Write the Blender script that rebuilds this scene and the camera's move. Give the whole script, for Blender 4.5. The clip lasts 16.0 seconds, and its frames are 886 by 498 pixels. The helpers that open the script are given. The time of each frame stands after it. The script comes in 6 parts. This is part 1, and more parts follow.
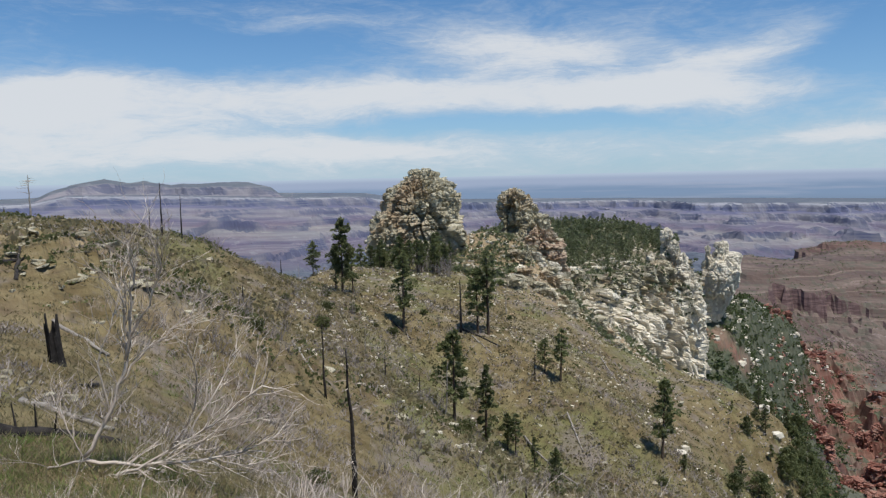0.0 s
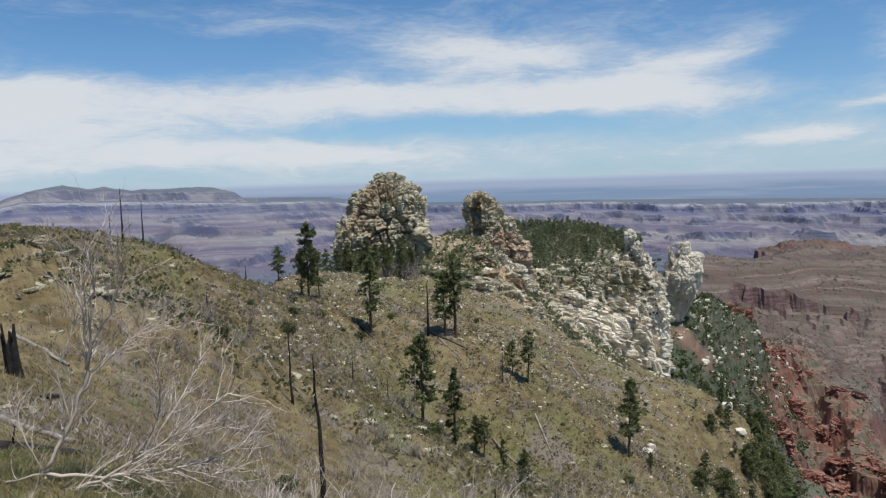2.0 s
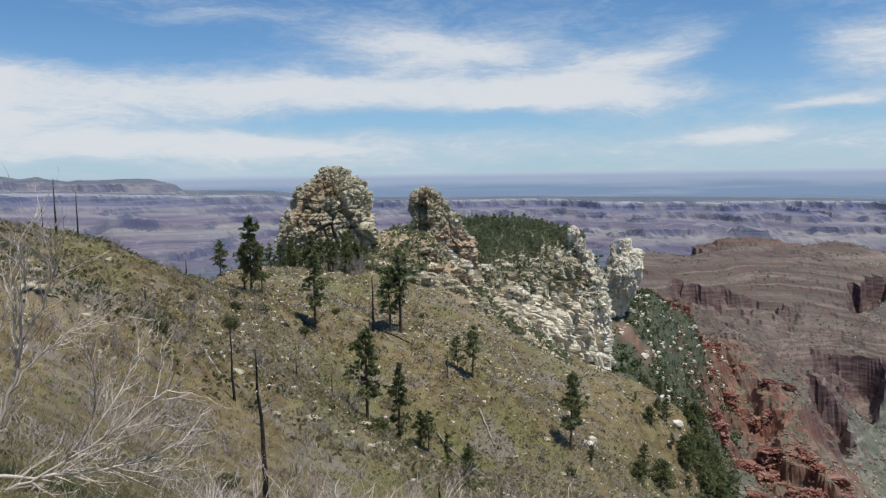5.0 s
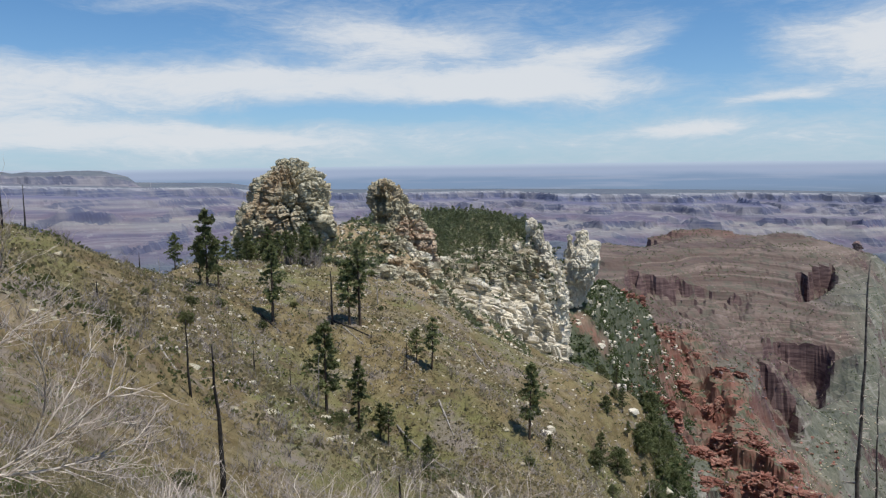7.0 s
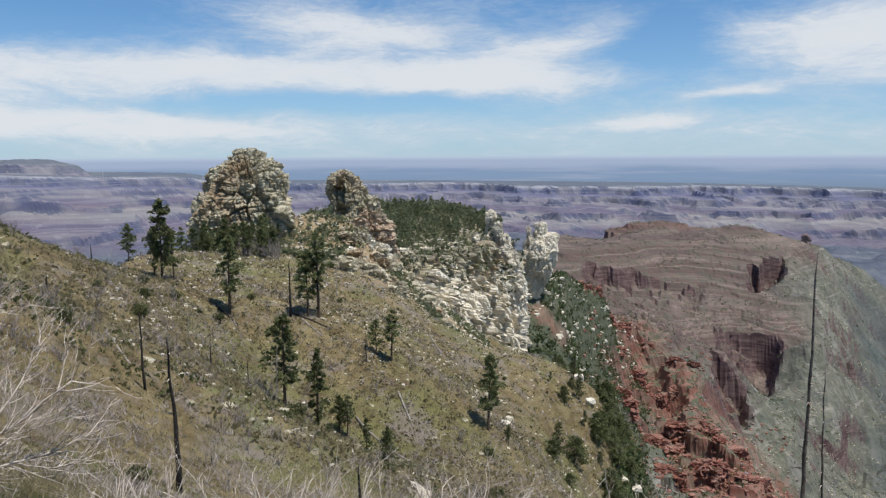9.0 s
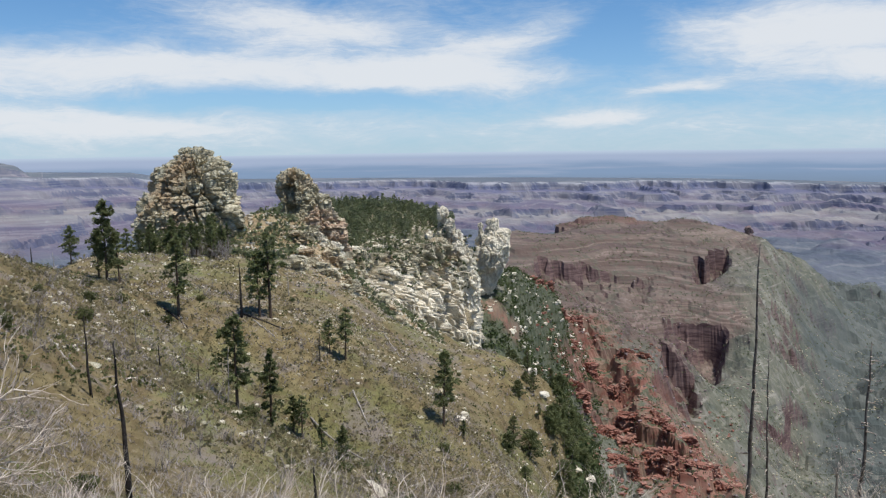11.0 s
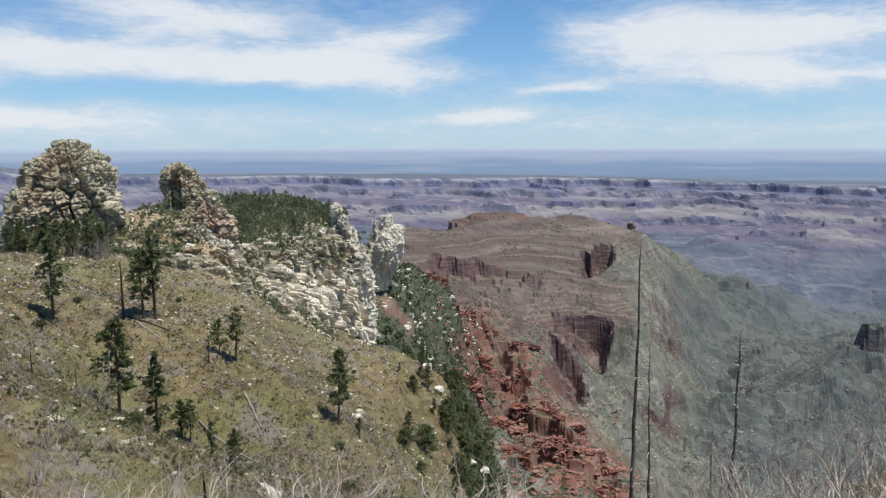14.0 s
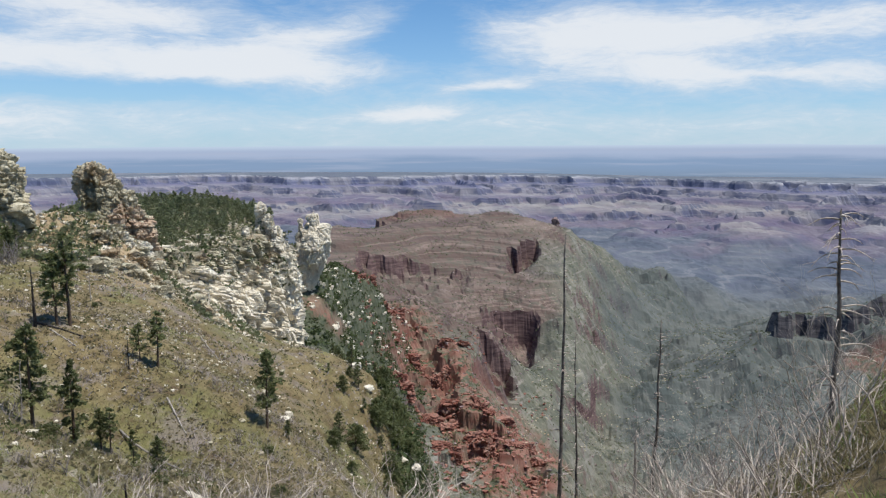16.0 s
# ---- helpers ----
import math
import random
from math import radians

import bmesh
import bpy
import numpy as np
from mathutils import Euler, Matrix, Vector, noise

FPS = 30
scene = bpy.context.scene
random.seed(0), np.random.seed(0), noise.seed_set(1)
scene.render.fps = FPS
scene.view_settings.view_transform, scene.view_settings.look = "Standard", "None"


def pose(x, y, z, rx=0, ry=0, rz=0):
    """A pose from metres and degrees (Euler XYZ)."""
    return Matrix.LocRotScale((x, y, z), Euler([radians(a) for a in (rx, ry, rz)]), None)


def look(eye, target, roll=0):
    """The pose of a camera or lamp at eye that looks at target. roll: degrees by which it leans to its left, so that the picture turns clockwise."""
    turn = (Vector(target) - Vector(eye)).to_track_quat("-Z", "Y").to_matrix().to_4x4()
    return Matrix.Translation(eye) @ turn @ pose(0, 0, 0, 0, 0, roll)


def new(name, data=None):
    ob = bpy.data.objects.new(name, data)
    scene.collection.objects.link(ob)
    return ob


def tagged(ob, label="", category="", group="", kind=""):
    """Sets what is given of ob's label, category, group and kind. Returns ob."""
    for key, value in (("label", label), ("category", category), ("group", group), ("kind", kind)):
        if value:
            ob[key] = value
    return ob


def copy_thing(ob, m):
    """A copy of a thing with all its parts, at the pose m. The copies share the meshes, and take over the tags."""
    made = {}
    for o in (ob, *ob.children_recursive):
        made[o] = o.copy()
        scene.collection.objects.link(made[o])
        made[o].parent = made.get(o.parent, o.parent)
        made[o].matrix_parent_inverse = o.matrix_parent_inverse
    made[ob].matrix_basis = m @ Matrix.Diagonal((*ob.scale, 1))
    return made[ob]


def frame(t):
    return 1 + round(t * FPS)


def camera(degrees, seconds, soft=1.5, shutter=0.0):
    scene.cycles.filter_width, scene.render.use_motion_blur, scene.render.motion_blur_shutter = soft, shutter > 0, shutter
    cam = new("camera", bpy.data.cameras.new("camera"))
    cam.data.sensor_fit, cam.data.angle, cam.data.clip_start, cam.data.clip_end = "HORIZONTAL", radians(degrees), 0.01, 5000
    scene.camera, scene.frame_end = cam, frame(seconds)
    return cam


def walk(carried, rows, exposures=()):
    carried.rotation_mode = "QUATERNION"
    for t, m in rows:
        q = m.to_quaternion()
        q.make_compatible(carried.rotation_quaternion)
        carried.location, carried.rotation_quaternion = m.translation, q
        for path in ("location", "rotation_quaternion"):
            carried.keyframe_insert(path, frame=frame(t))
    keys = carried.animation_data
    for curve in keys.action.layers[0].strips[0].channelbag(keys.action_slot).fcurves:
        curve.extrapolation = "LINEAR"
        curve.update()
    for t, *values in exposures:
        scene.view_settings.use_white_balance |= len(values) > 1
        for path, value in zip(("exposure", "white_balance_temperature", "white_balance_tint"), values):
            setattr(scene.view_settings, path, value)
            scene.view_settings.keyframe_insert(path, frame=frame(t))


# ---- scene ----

# ---------------- camera: a hand-held pan from one spot on the rim ----------------
cam = camera(61.84, 16.0, soft=1.3)


def turn(t, yaw, pitch, roll):
    """A row of the pan: compass turn from +Y to the right, tilt up, lean, in degrees. The eye is the origin."""
    a, b = radians(yaw), radians(pitch)
    return t, look((0, 0, 0), (math.sin(a) * math.cos(b), math.cos(a) * math.cos(b), math.sin(b)), roll)


PAN = [(0, -10.131, -5.692, -1.244), (0.5, -9.469, -5.686, -1.139), (1, -8.762, -5.707, -1.126), (1.5, -8.140, -5.660, -1.619),
       (2, -7.516, -5.495, -1.657), (2.5, -6.771, -5.505, -1.385), (3, -5.954, -5.596, -1.011), (3.5, -5.319, -5.726, -0.985),
       (4, -4.700, -5.806, -0.922), (6.5, -0.922, -6.377, -0.847), (7, -0.112, -6.592, -0.780), (7.5, 0.651, -6.815, -0.758),
       (8, 1.397, -7.022, -0.784), (8.5, 2.180, -7.192, -0.666), (9, 3.032, -7.277, -0.306), (11.5, 8.072, -7.605, -0.819),
       (12, 9.631, -7.607, -0.623), (12.5, 11.051, -7.667, -0.381), (13, 12.373, -7.729, -0.454), (13.5, 13.669, -7.810, -0.137),
       (14, 14.982, -7.877, -0.110), (14.5, 16.318, -7.885, 0.185), (15, 17.681, -7.915, -0.140), (15.5, 19.129, -7.987, -0.431),
       (16, 20.630, -8.075, -0.305)]
walk(cam, [turn(*row) for row in PAN], exposures=[(0, -0.24), (8, -0.17), (12, -0.07), (16, -0.02)])

# ---------------- node helpers ----------------


class Net:
    """Short writing for node trees."""

    def __init__(self, tree):
        self.t = tree
        tree.nodes.clear()

    def n(self, kind, ins=None, **props):
        node = self.t.nodes.new(kind)
        for k, v in props.items():
            setattr(node, k, v)
        for k, v in (ins or {}).items():
            s = node.inputs[k]
            if isinstance(v, bpy.types.NodeSocket):
                self.t.links.new(v, s)
            else:
                s.default_value = v
        return node

    def m(self, op, a, b=0.0, c=0.0, clamp=False):
        return self.n("ShaderNodeMath", {0: a, 1: b, 2: c}, operation=op, use_clamp=clamp).outputs[0]

    def mix(self, f, a, b, blend="MIX"):
        a = (*a, 1) if isinstance(a, tuple) and len(a) == 3 else a
        b = (*b, 1) if isinstance(b, tuple) and len(b) == 3 else b
        return self.n("ShaderNodeMix", {0: f, 6: a, 7: b}, data_type="RGBA", blend_type=blend).outputs[2]

    def noise(self, vec, scale, detail=4.0, rough=0.55, dist=0.0):
        return self.n("ShaderNodeTexNoise", {"Vector": vec, "Scale": scale, "Detail": detail, "Roughness": rough, "Distortion": dist}).outputs[0]

    def ramp(self, f, lo, hi):
        return self.n("ShaderNodeMapRange", {0: f, 1: lo, 2: hi}, interpolation_type="SMOOTHSTEP").outputs[0]

    def attr(self, name):
        return self.n("ShaderNodeAttribute", attribute_name=name).outputs[2]

    def squash(self, vec, sx, sy, sz):
        return self.n("ShaderNodeVectorMath", {0: vec, 1: (sx, sy, sz)}, operation="MULTIPLY").outputs[0]

    def surface(self, color, rough=0.9, height=None, depth=0.1, strength=0.6):
        ins = {"Base Color": color, "Roughness": rough, "Specular IOR Level": 0.2}
        if height is not None:
            ins["Normal"] = self.n("ShaderNodeBump", {"Height": height, "Distance": depth, "Strength": strength}).outputs[0]
        b = self.n("ShaderNodeBsdfPrincipled", ins)
        self.n("ShaderNodeOutputMaterial", {0: b.outputs[0]})
        return b


def material(name):
    mt = bpy.data.materials.new(name)
    mt.use_nodes = True
    return mt, Net(mt.node_tree)


# ---------------- world: clear high-desert sky with thin cloud, high sun to the right ----------------
SUN_AZ, SUN_EL = 126.0, 71.0
world = bpy.data.worlds.new("sky")
scene.world = world
world.use_nodes = True
w = Net(world.node_tree)
sky = w.n("ShaderNodeTexSky", sky_type="NISHITA", sun_disc=False, sun_elevation=radians(SUN_EL), sun_rotation=radians(SUN_AZ), altitude=2500, air_density=1.0, dust_density=0.6, ozone_density=1.5)
way = w.n("ShaderNodeTexCoord").outputs["Generated"]
xyz = w.n("ShaderNodeSeparateXYZ", {0: way}).outputs
az = w.m("ARCTAN2", xyz[0], xyz[1])
el = w.m("ARCSINE", xyz[2])
flat = w.n("ShaderNodeCombineXYZ", {0: az, 1: el, 2: 0.0}).outputs[0]
warp = w.n("ShaderNodeTexNoise", {"Vector": w.squash(flat, 4, 9, 1), "Scale": 1.0, "Detail": 5.0, "Roughness": 0.55}).outputs[1]
bent = w.n("ShaderNodeVectorMath", {0: flat, 1: w.squash(w.n("ShaderNodeVectorMath", {0: warp, 1: (0.5, 0.5, 0.5)}, operation="SUBTRACT").outputs[0], 0.11, 0.05, 0)}, operation="ADD").outputs[0]
bx = w.n("ShaderNodeSeparateXYZ", {0: bent}).outputs


def cloud(a, e, wa, we, tilt=0.0, weight=1.0):
    """A soft cloud patch: heading, height, half widths in degrees, slope."""
    u = w.m("SUBTRACT", bx[0], radians(a))
    v = w.m("SUBTRACT", w.m("SUBTRACT", bx[1], radians(e)), w.m("MULTIPLY", u, tilt))
    q = w.m("ADD", w.m("POWER", w.m("ABSOLUTE", w.m("DIVIDE", u, radians(wa))), 2.0), w.m("POWER", w.m("ABSOLUTE", w.m("DIVIDE", v, radians(we))), 2.0))
    return w.m("MULTIPLY", w.m("EXPONENT", w.m("MULTIPLY", q, -1.0)), weight)


cover = 0.0
for spec in [(-14, 6.0, 20, 1.4, -0.02, 1.1), (8, 5.3, 9, 1.1, -0.04, 0.95), (-42, 5.2, 14, 1.6, 0.0), (-38, 6.2, 5, 1.0, 0.1, 0.5), (-3, 9.2, 10, 1.8, -0.06, 1.05), (10, 7.6, 7, 1.3, 0.26, 0.8), (-22, 11.0, 6, 0.7, 0.1, 0.4), (-34, 2.8, 26, 2.0, 0.0, 0.8),
             (34, 7.7, 10.5, 2.0, 0.0, 1.35), (49, 7.6, 7, 1.2, 0.0, 0.8), (36, 5.2, 8, 0.9, 0.0, 0.7), (47, 4.5, 9, 0.9, 0.0, 0.7), (18.5, 2.4, 5, 0.5, 0.03, 0.8), (23.5, 4.2, 4, 0.45, 0.15, 0.8), (-18, 2.2, 10, 0.8, 0.0, 0.5), (20, 1.6, 60, 1.3, 0.0, 0.45),
             (-5, 3.9, 14, 0.6, 0.02, -0.85), (-27, 9.5, 9, 1.6, 0.0, -0.6), (19, 8.3, 3.2, 2.6, 0.0, -0.75)]:
    cover = w.m("ADD", cloud(*spec), cover)
streak = w.noise(w.squash(bent, 7, 30, 1), 1.0, 7.0, 0.6, 0.6)
fine = w.noise(w.squash(bent, 26, 70, 1), 1.0, 5.0, 0.6)
feather = w.noise(w.squash(bent, 13, 42, 1), 1.0, 8.0, 0.68, 1.2)
fibre = w.noise(w.squash(bent, 22, 130, 1), 1.0, 7.0, 0.66, 2.0)
wisp = w.m("ADD", w.m("MULTIPLY", streak, 0.55), w.m("ADD", w.m("ADD", w.m("MULTIPLY", fine, 0.14), w.m("MULTIPLY", fibre, 0.26)), w.m("MULTIPLY", feather, 0.40)))
thin = w.ramp(w.m("ADD", w.m("MULTIPLY", cover, 0.50), wisp), 0.56, 1.26)
thin = w.m("MULTIPLY", thin, w.ramp(el, 0.62, 0.26))
haze = w.m("EXPONENT", w.m("MULTIPLY", w.m("MAXIMUM", el, 0.0), -8.5))
SKY = 0.10
blue = w.mix(1.0, sky.outputs[0], (0.43, 0.95, 1.30), "MULTIPLY")
veil = w.mix(w.m("MULTIPLY", haze, 0.84), blue, (5.15, 6.35, 7.55))
white = w.mix(w.ramp(w.m("ADD", thin, w.m("MULTIPLY", fine, 0.35)), 0.55, 1.15), (6.6, 7.35, 8.25), (8.1, 8.45, 8.9))
full = w.mix(w.m("MULTIPLY", thin, 0.95, clamp=True), veil, white)
w.n("ShaderNodeOutputWorld", {0: w.n("ShaderNodeBackground", {"Color": full, "Strength": SKY}).outputs[0]})

sun_data = bpy.data.lights.new("sun", "SUN")
sun_data.energy, sun_data.angle, sun_data.color = 5.0, radians(0.53), (1.0, 0.967, 0.92)
sun = new("sun", sun_data)
sa, se = radians(SUN_AZ), radians(SUN_EL)
sun.matrix_world = look((300 * math.sin(sa) * math.cos(se), 300 * math.cos(sa) * math.cos(se), 300 * math.sin(se)), (0, 0, 0))

# ---------------- numeric noise ----------------


def hash_grid(cells, seed):
    h = np.full(cells.shape[:-1], (seed * 374761393 + 668265263) & 0xFFFFFFFF, dtype=np.uint32)
    for k, prime in zip(range(cells.shape[-1]), (2654435761, 2246822519, 3266489917)):
        h = (h ^ (cells[..., k].astype(np.int64).astype(np.uint32) * np.uint32(prime))).astype(np.uint32)
        h = (h ^ (h >> np.uint32(15))) * np.uint32(2246822519)
        h = h ^ (h >> np.uint32(13))
    return (h & np.uint32(0xFFFFFF)).astype(np.float64) / 0xFFFFFF


def vnoise(p, seed=0):
    """Smooth value noise in -1..1 for points (n, 2 or 3)."""
    base = np.floor(p)
    f = p - base
    f = f * f * f * (f * (f * 6 - 15) + 10)
    out = 0.0
    dims = p.shape[-1]
    for corner in range(2 ** dims):
        off = np.array([(corner >> k) & 1 for k in range(dims)])
        wgt = np.prod(np.where(off, f, 1 - f), axis=-1)
        out = out + wgt * hash_grid(base + off, seed)
    return out * 2 - 1


def fbm(p, octaves=4, seed=0, gain=0.5):
    total, amp = 0.0, 1.0
    for o in range(octaves):
        total = total + amp * vnoise(p * 2.0 ** o + 17.3 * o, seed + o)
        amp *= gain
    return total


def ridged(p, octaves=4, seed=0, gain=0.55):
    total, amp = 0.0, 1.0
    for o in range(octaves):
        total = total + amp * (1 - 2 * np.abs(vnoise(p * 2.0 ** o + 9.1 * o, seed + o)))
        amp *= gain
    return total


def cells(p, seed=0):
    """Distances to the nearest and second nearest scattered point, and the nearest one's random number."""
    base = np.floor(p)
    d1 = np.full(len(p), 9.0)
    d2 = np.full(len(p), 9.0)
    ident = np.zeros(len(p))
    dims = p.shape[1]
    for k in range(3 ** dims):
        off = np.array([(k // 3 ** j) % 3 - 1 for j in range(dims)])
        c = base + off
        spot = c + np.stack([hash_grid(c, seed + 11 * (j + 1)) for j in range(dims)], -1)
        d = np.sqrt(((spot - p) ** 2).sum(-1))
        near = d < d1
        d2 = np.where(near, d1, np.minimum(d2, d))
        ident = np.where(near, hash_grid(c, seed + 77), ident)
        d1 = np.where(near, d, d1)
    return d1, d2, ident


def step(v, lo, hi):
    t = np.clip((v - lo) / (hi - lo), 0, 1)
    return t * t * (3 - 2 * t)


def polar(a, d):
    return d * math.sin(radians(a)), d * math.cos(radians(a))


class Heights:
    """A smooth height field through points set to fit the camera's view (heading, distance, height below the eye)."""

    def __init__(self, spots, stretch=False, c=12.0):
        s = np.array(spots, float)
        self.stretch, self.c = stretch, c
        self.p = self.to(s[:, 1] * np.sin(np.radians(s[:, 0])), s[:, 1] * np.cos(np.radians(s[:, 0])))
        k = self.kernel(self.p, self.p)
        self.mean = s[:, 2].mean()
        self.w = np.linalg.solve(k + np.eye(len(s)) * 1e-6, s[:, 2] - self.mean)

    def to(self, x, y):
        if not self.stretch:
            return np.stack([x, y], -1)
        return np.stack([np.arctan2(x, y) * 2.2, np.log(np.hypot(x, y) + 1.0)], -1)

    def kernel(self, a, b):
        return np.sqrt(((a[:, None, :] - b[None, :, :]) ** 2).sum(-1) + self.c ** 2)

    def __call__(self, x, y):
        p = self.to(x, y)
        out = np.empty(len(p))
        for i in range(0, len(p), 40000):
            out[i:i + 40000] = self.kernel(p[i:i + 40000], self.p) @ self.w
        return out + self.mean


# ---------------- the lie of the land ----------------
# the rim where the camera stands, the burnt hill to the left and the bowl below it
HILL = [(0, 0, -1.6), (-38, 18, -5.6), (-38, 37, -8.6), (-31, 11.5, -5.0), (-36, 15, -5.2), (-38, 12, -4.75), (-43, 10, -4.3), (-38, 7, -3.5), (-18, 6, -3.4), (-58, 9, -3.2), (-36, 62, -6.8), (-35, 95, -4.6), (-42, 100, -3.4), (-31, 97, -6.0), (-27.5, 110, -10.3),
                (-23, 135, -17.0), (-20.4, 152, -21.0), (-18, 137, -21.4), (-13.4, 122, -25.2), (-17.7, 40, -18.2), (-19.6, 60, -17.2), (-4, 36, -18.6), (-8.9, 126, -26.9),
                (-9.8, 97, -33), (-7, 98, -37), (-4.7, 100, -39), (-1.4, 120, -34), (6.5, 111, -42), (-10, 12, -6.5), (14, 12, -7), (32, 12, -8), (30, 40, -21), (10, 40, -23), (20, 45, -27), (4, 20, -11.5), (22, 22, -14),
                (38, 40, -20.5), (49.5, 35, -14), (45, 12, -5.9), (47, 5.5, -3.1), (26, 70, -37), (-60, 60, -3)]
# where that ground goes on: the saddle to the crags, the edge over the canyon, the back slopes
SADDLE = [(0, 192, -35), (1.5, 188, -39.5), (3.2, 186, -44.5), (5, 178, -45.5), (7, 178, -48), (9, 178, -48.5), (5, 240, -62), (3.2, 150, -40.5), (-8.1, 210, -17.2), (-5.9, 212, -16.8), (-9.9, 198, -23.2), (-20, 168, -22), (-12, 200, -23), (-10.2, 178, -23.3), (-7, 206, -17), (-4, 212, -20), (-1.5, 225, -36), (2.7, 236, -55), (6.5, 262, -68), (9.4, 290, -82), (8.5, 265, -78), (11.6, 200, -62), (14, 212, -72), (16.5, 185, -66.5),
          (19.5, 215, -116), (24, 200, -158), (31, 160, -140), (20, 270, -170), (38, 150, -140), (28, 110, -88), (40, 90, -70), (52, 80, -48), (13, 300, -112), (-36, 150, -34), (-24, 190, -52), (-18, 220, -44), (-12, 250, -60), (-42, 170, -30), (80, 60, -20), (140, 60, -3), (-120, 60, -2), (180, 200, 0)]
LAND = Heights(HILL + SADDLE, c=10.0)
# the canyon: talus and red ledges under the promontory, the flat-topped mesa, the side valley, the floor
TALUS = [(10, 420, -76), (11, 480, -86), (13, 450, -80), (13, 500, -88), (15.3, 520, -100), (14.5, 600, -126), (13, 380, -98), (14, 260, -112), (25, 220, -135), (10, 250, -104), (10, 345, -64), (11.2, 372, -61), (12.5, 400, -95),
         (0, 300, -120), (-20, 300, -130), (-40, 300, -120), (35, 250, -190), (50, 250, -150), (80, 300, -120), (180, 400, -60), (-100, 300, -60)]
RED = [(16.4, 600, -139), (17.7, 620, -138), (20, 600, -152), (21.3, 540, -153), (19, 540, -161), (16.8, 500, -141), (14.1, 430, -119), (18.6, 480, -163), (22.7, 470, -164), (22.2, 400, -163), (24.5, 420, -164), (25.9, 340, -155), (28, 340, -164), (29.5, 345, -158), (20.5, 330, -160),
       (24.5, 640, -172), (25, 600, -196), (27, 600, -220), (29, 600, -234), (20, 740, -178), (16, 800, -150)]
MESA = [(12, 1250, -141), (14.3, 1250, -141), (14.3, 1060, -152), (17, 1200, -137), (17.3, 1340, -135), (21.3, 1340, -135), (19.2, 1500, -140), (20, 1070, -172), (22.7, 1060, -177), (23.5, 1350, -130), (25.7, 1380, -127), (27.5, 1370, -135), (29, 1370, -141), (26.5, 1120, -152), (24, 1120, -162),
        (15.5, 950, -183), (21, 950, -185), (26, 950, -189), (20, 880, -190), (24, 890, -191), (27.5, 890, -194), (24, 800, -216), (27.8, 820, -226), (30, 1000, -185), (5, 1300, -230), (16, 1700, -300), (25, 1750, -330)]
SIDE = [(31.4, 1380, -177), (34.4, 1450, -246), (36, 1500, -276), (38.1, 1650, -289), (30, 800, -214), (32, 1000, -231), (34, 1000, -282), (35.8, 1300, -334), (35, 1000, -308), (37, 800, -272), (38.7, 1150, -297), (40.3, 1150, -299), (42, 1300, -318), (43.5, 1500, -334), (34, 750, -284), (31, 560, -262), (40, 450, -265), (50, 480, -225), (52, 900, -225), (46, 850, -250),
        (40.5, 1560, -372), (42, 1620, -395), (38.6, 1850, -424), (41, 1850, -424)]
VALLEY = [(38.5, 2010, -384), (37, 2000, -372), (40.5, 2000, -384), (42.5, 2000, -420), (43.3, 1950, -422), (36.9, 2400, -390), (32.7, 2400, -356), (41, 2500, -424), (44, 2500, -425), (46, 2600, -405), (40.3, 3100, -332), (42.3, 2900, -347), (46, 2800, -376), (50, 3000, -385), (38.4, 3500, -362),
          (20, 3000, -340), (20, 3700, -330), (0, 3000, -300), (0, 3800, -290), (-30, 600, -250), (-30, 1500, -330), (-30, 2400, -310), (-15, 1500, -330), (-15, 2700, -290), (-45, 1500, -250), (70, 1500, -250), (180, 1500, -100), (-10, 3700, -280)]
CANYON = Heights(TALUS + RED + MESA + SIDE + VALLEY, stretch=True, c=0.06)
# the promontory behind the white cliff: its top and its outline
TOP = Heights([(-4, 216, -21), (-1, 232, -28), (2.5, 262, -36), (6.5, 296, -38), (8, 318, -37), (8.5, 350, -38), (2.2, 390, -29.5), (-1.6, 380, -33), (-2, 300, -31), (6, 400, -38.5), (4.6, 395, -34), (9.5, 420, -44), (-8, 300, -32)], c=15.0)
RIM_LINE = [(-2.2, 229), (0.5, 250), (2.8, 262), (5.2, 285), (7.2, 308), (7.9, 322), (8.2, 350), (8.2, 378), (7.8, 430), (6, 480), (0, 480), (-6, 420), (-9, 320), (-7, 245)]
RIM_XY = np.array([polar(a, d) for a, d in RIM_LINE])


def inside(px, py, poly):
    """Signed distance to a closed outline, positive inside."""
    sign = np.zeros(len(px), bool)
    best = np.full(len(px), 1e9)
    for (x0, y0), (x1, y1) in zip(poly, np.roll(poly, -1, 0)):
        cross = ((y0 > py) != (y1 > py)) & (px < (x1 - x0) * (py - y0) / (y1 - y0 + 1e-12) + x0)
        sign ^= cross
        t = np.clip(((px - x0) * (x1 - x0) + (py - y0) * (y1 - y0)) / ((x1 - x0) ** 2 + (y1 - y0) ** 2), 0, 1)
        best = np.minimum(best, np.hypot(px - x0 - t * (x1 - x0), py - y0 - t * (y1 - y0)))
    return np.where(sign, best, -best)


def terrace(z, tall, sharp, wobble):
    """Breaks a slope into ledges of that height."""
    q = z / tall + wobble
    f = q - np.floor(q)
    return (np.floor(q) + step(f, 0.5 - sharp, 0.5 + sharp) - wobble) * tall


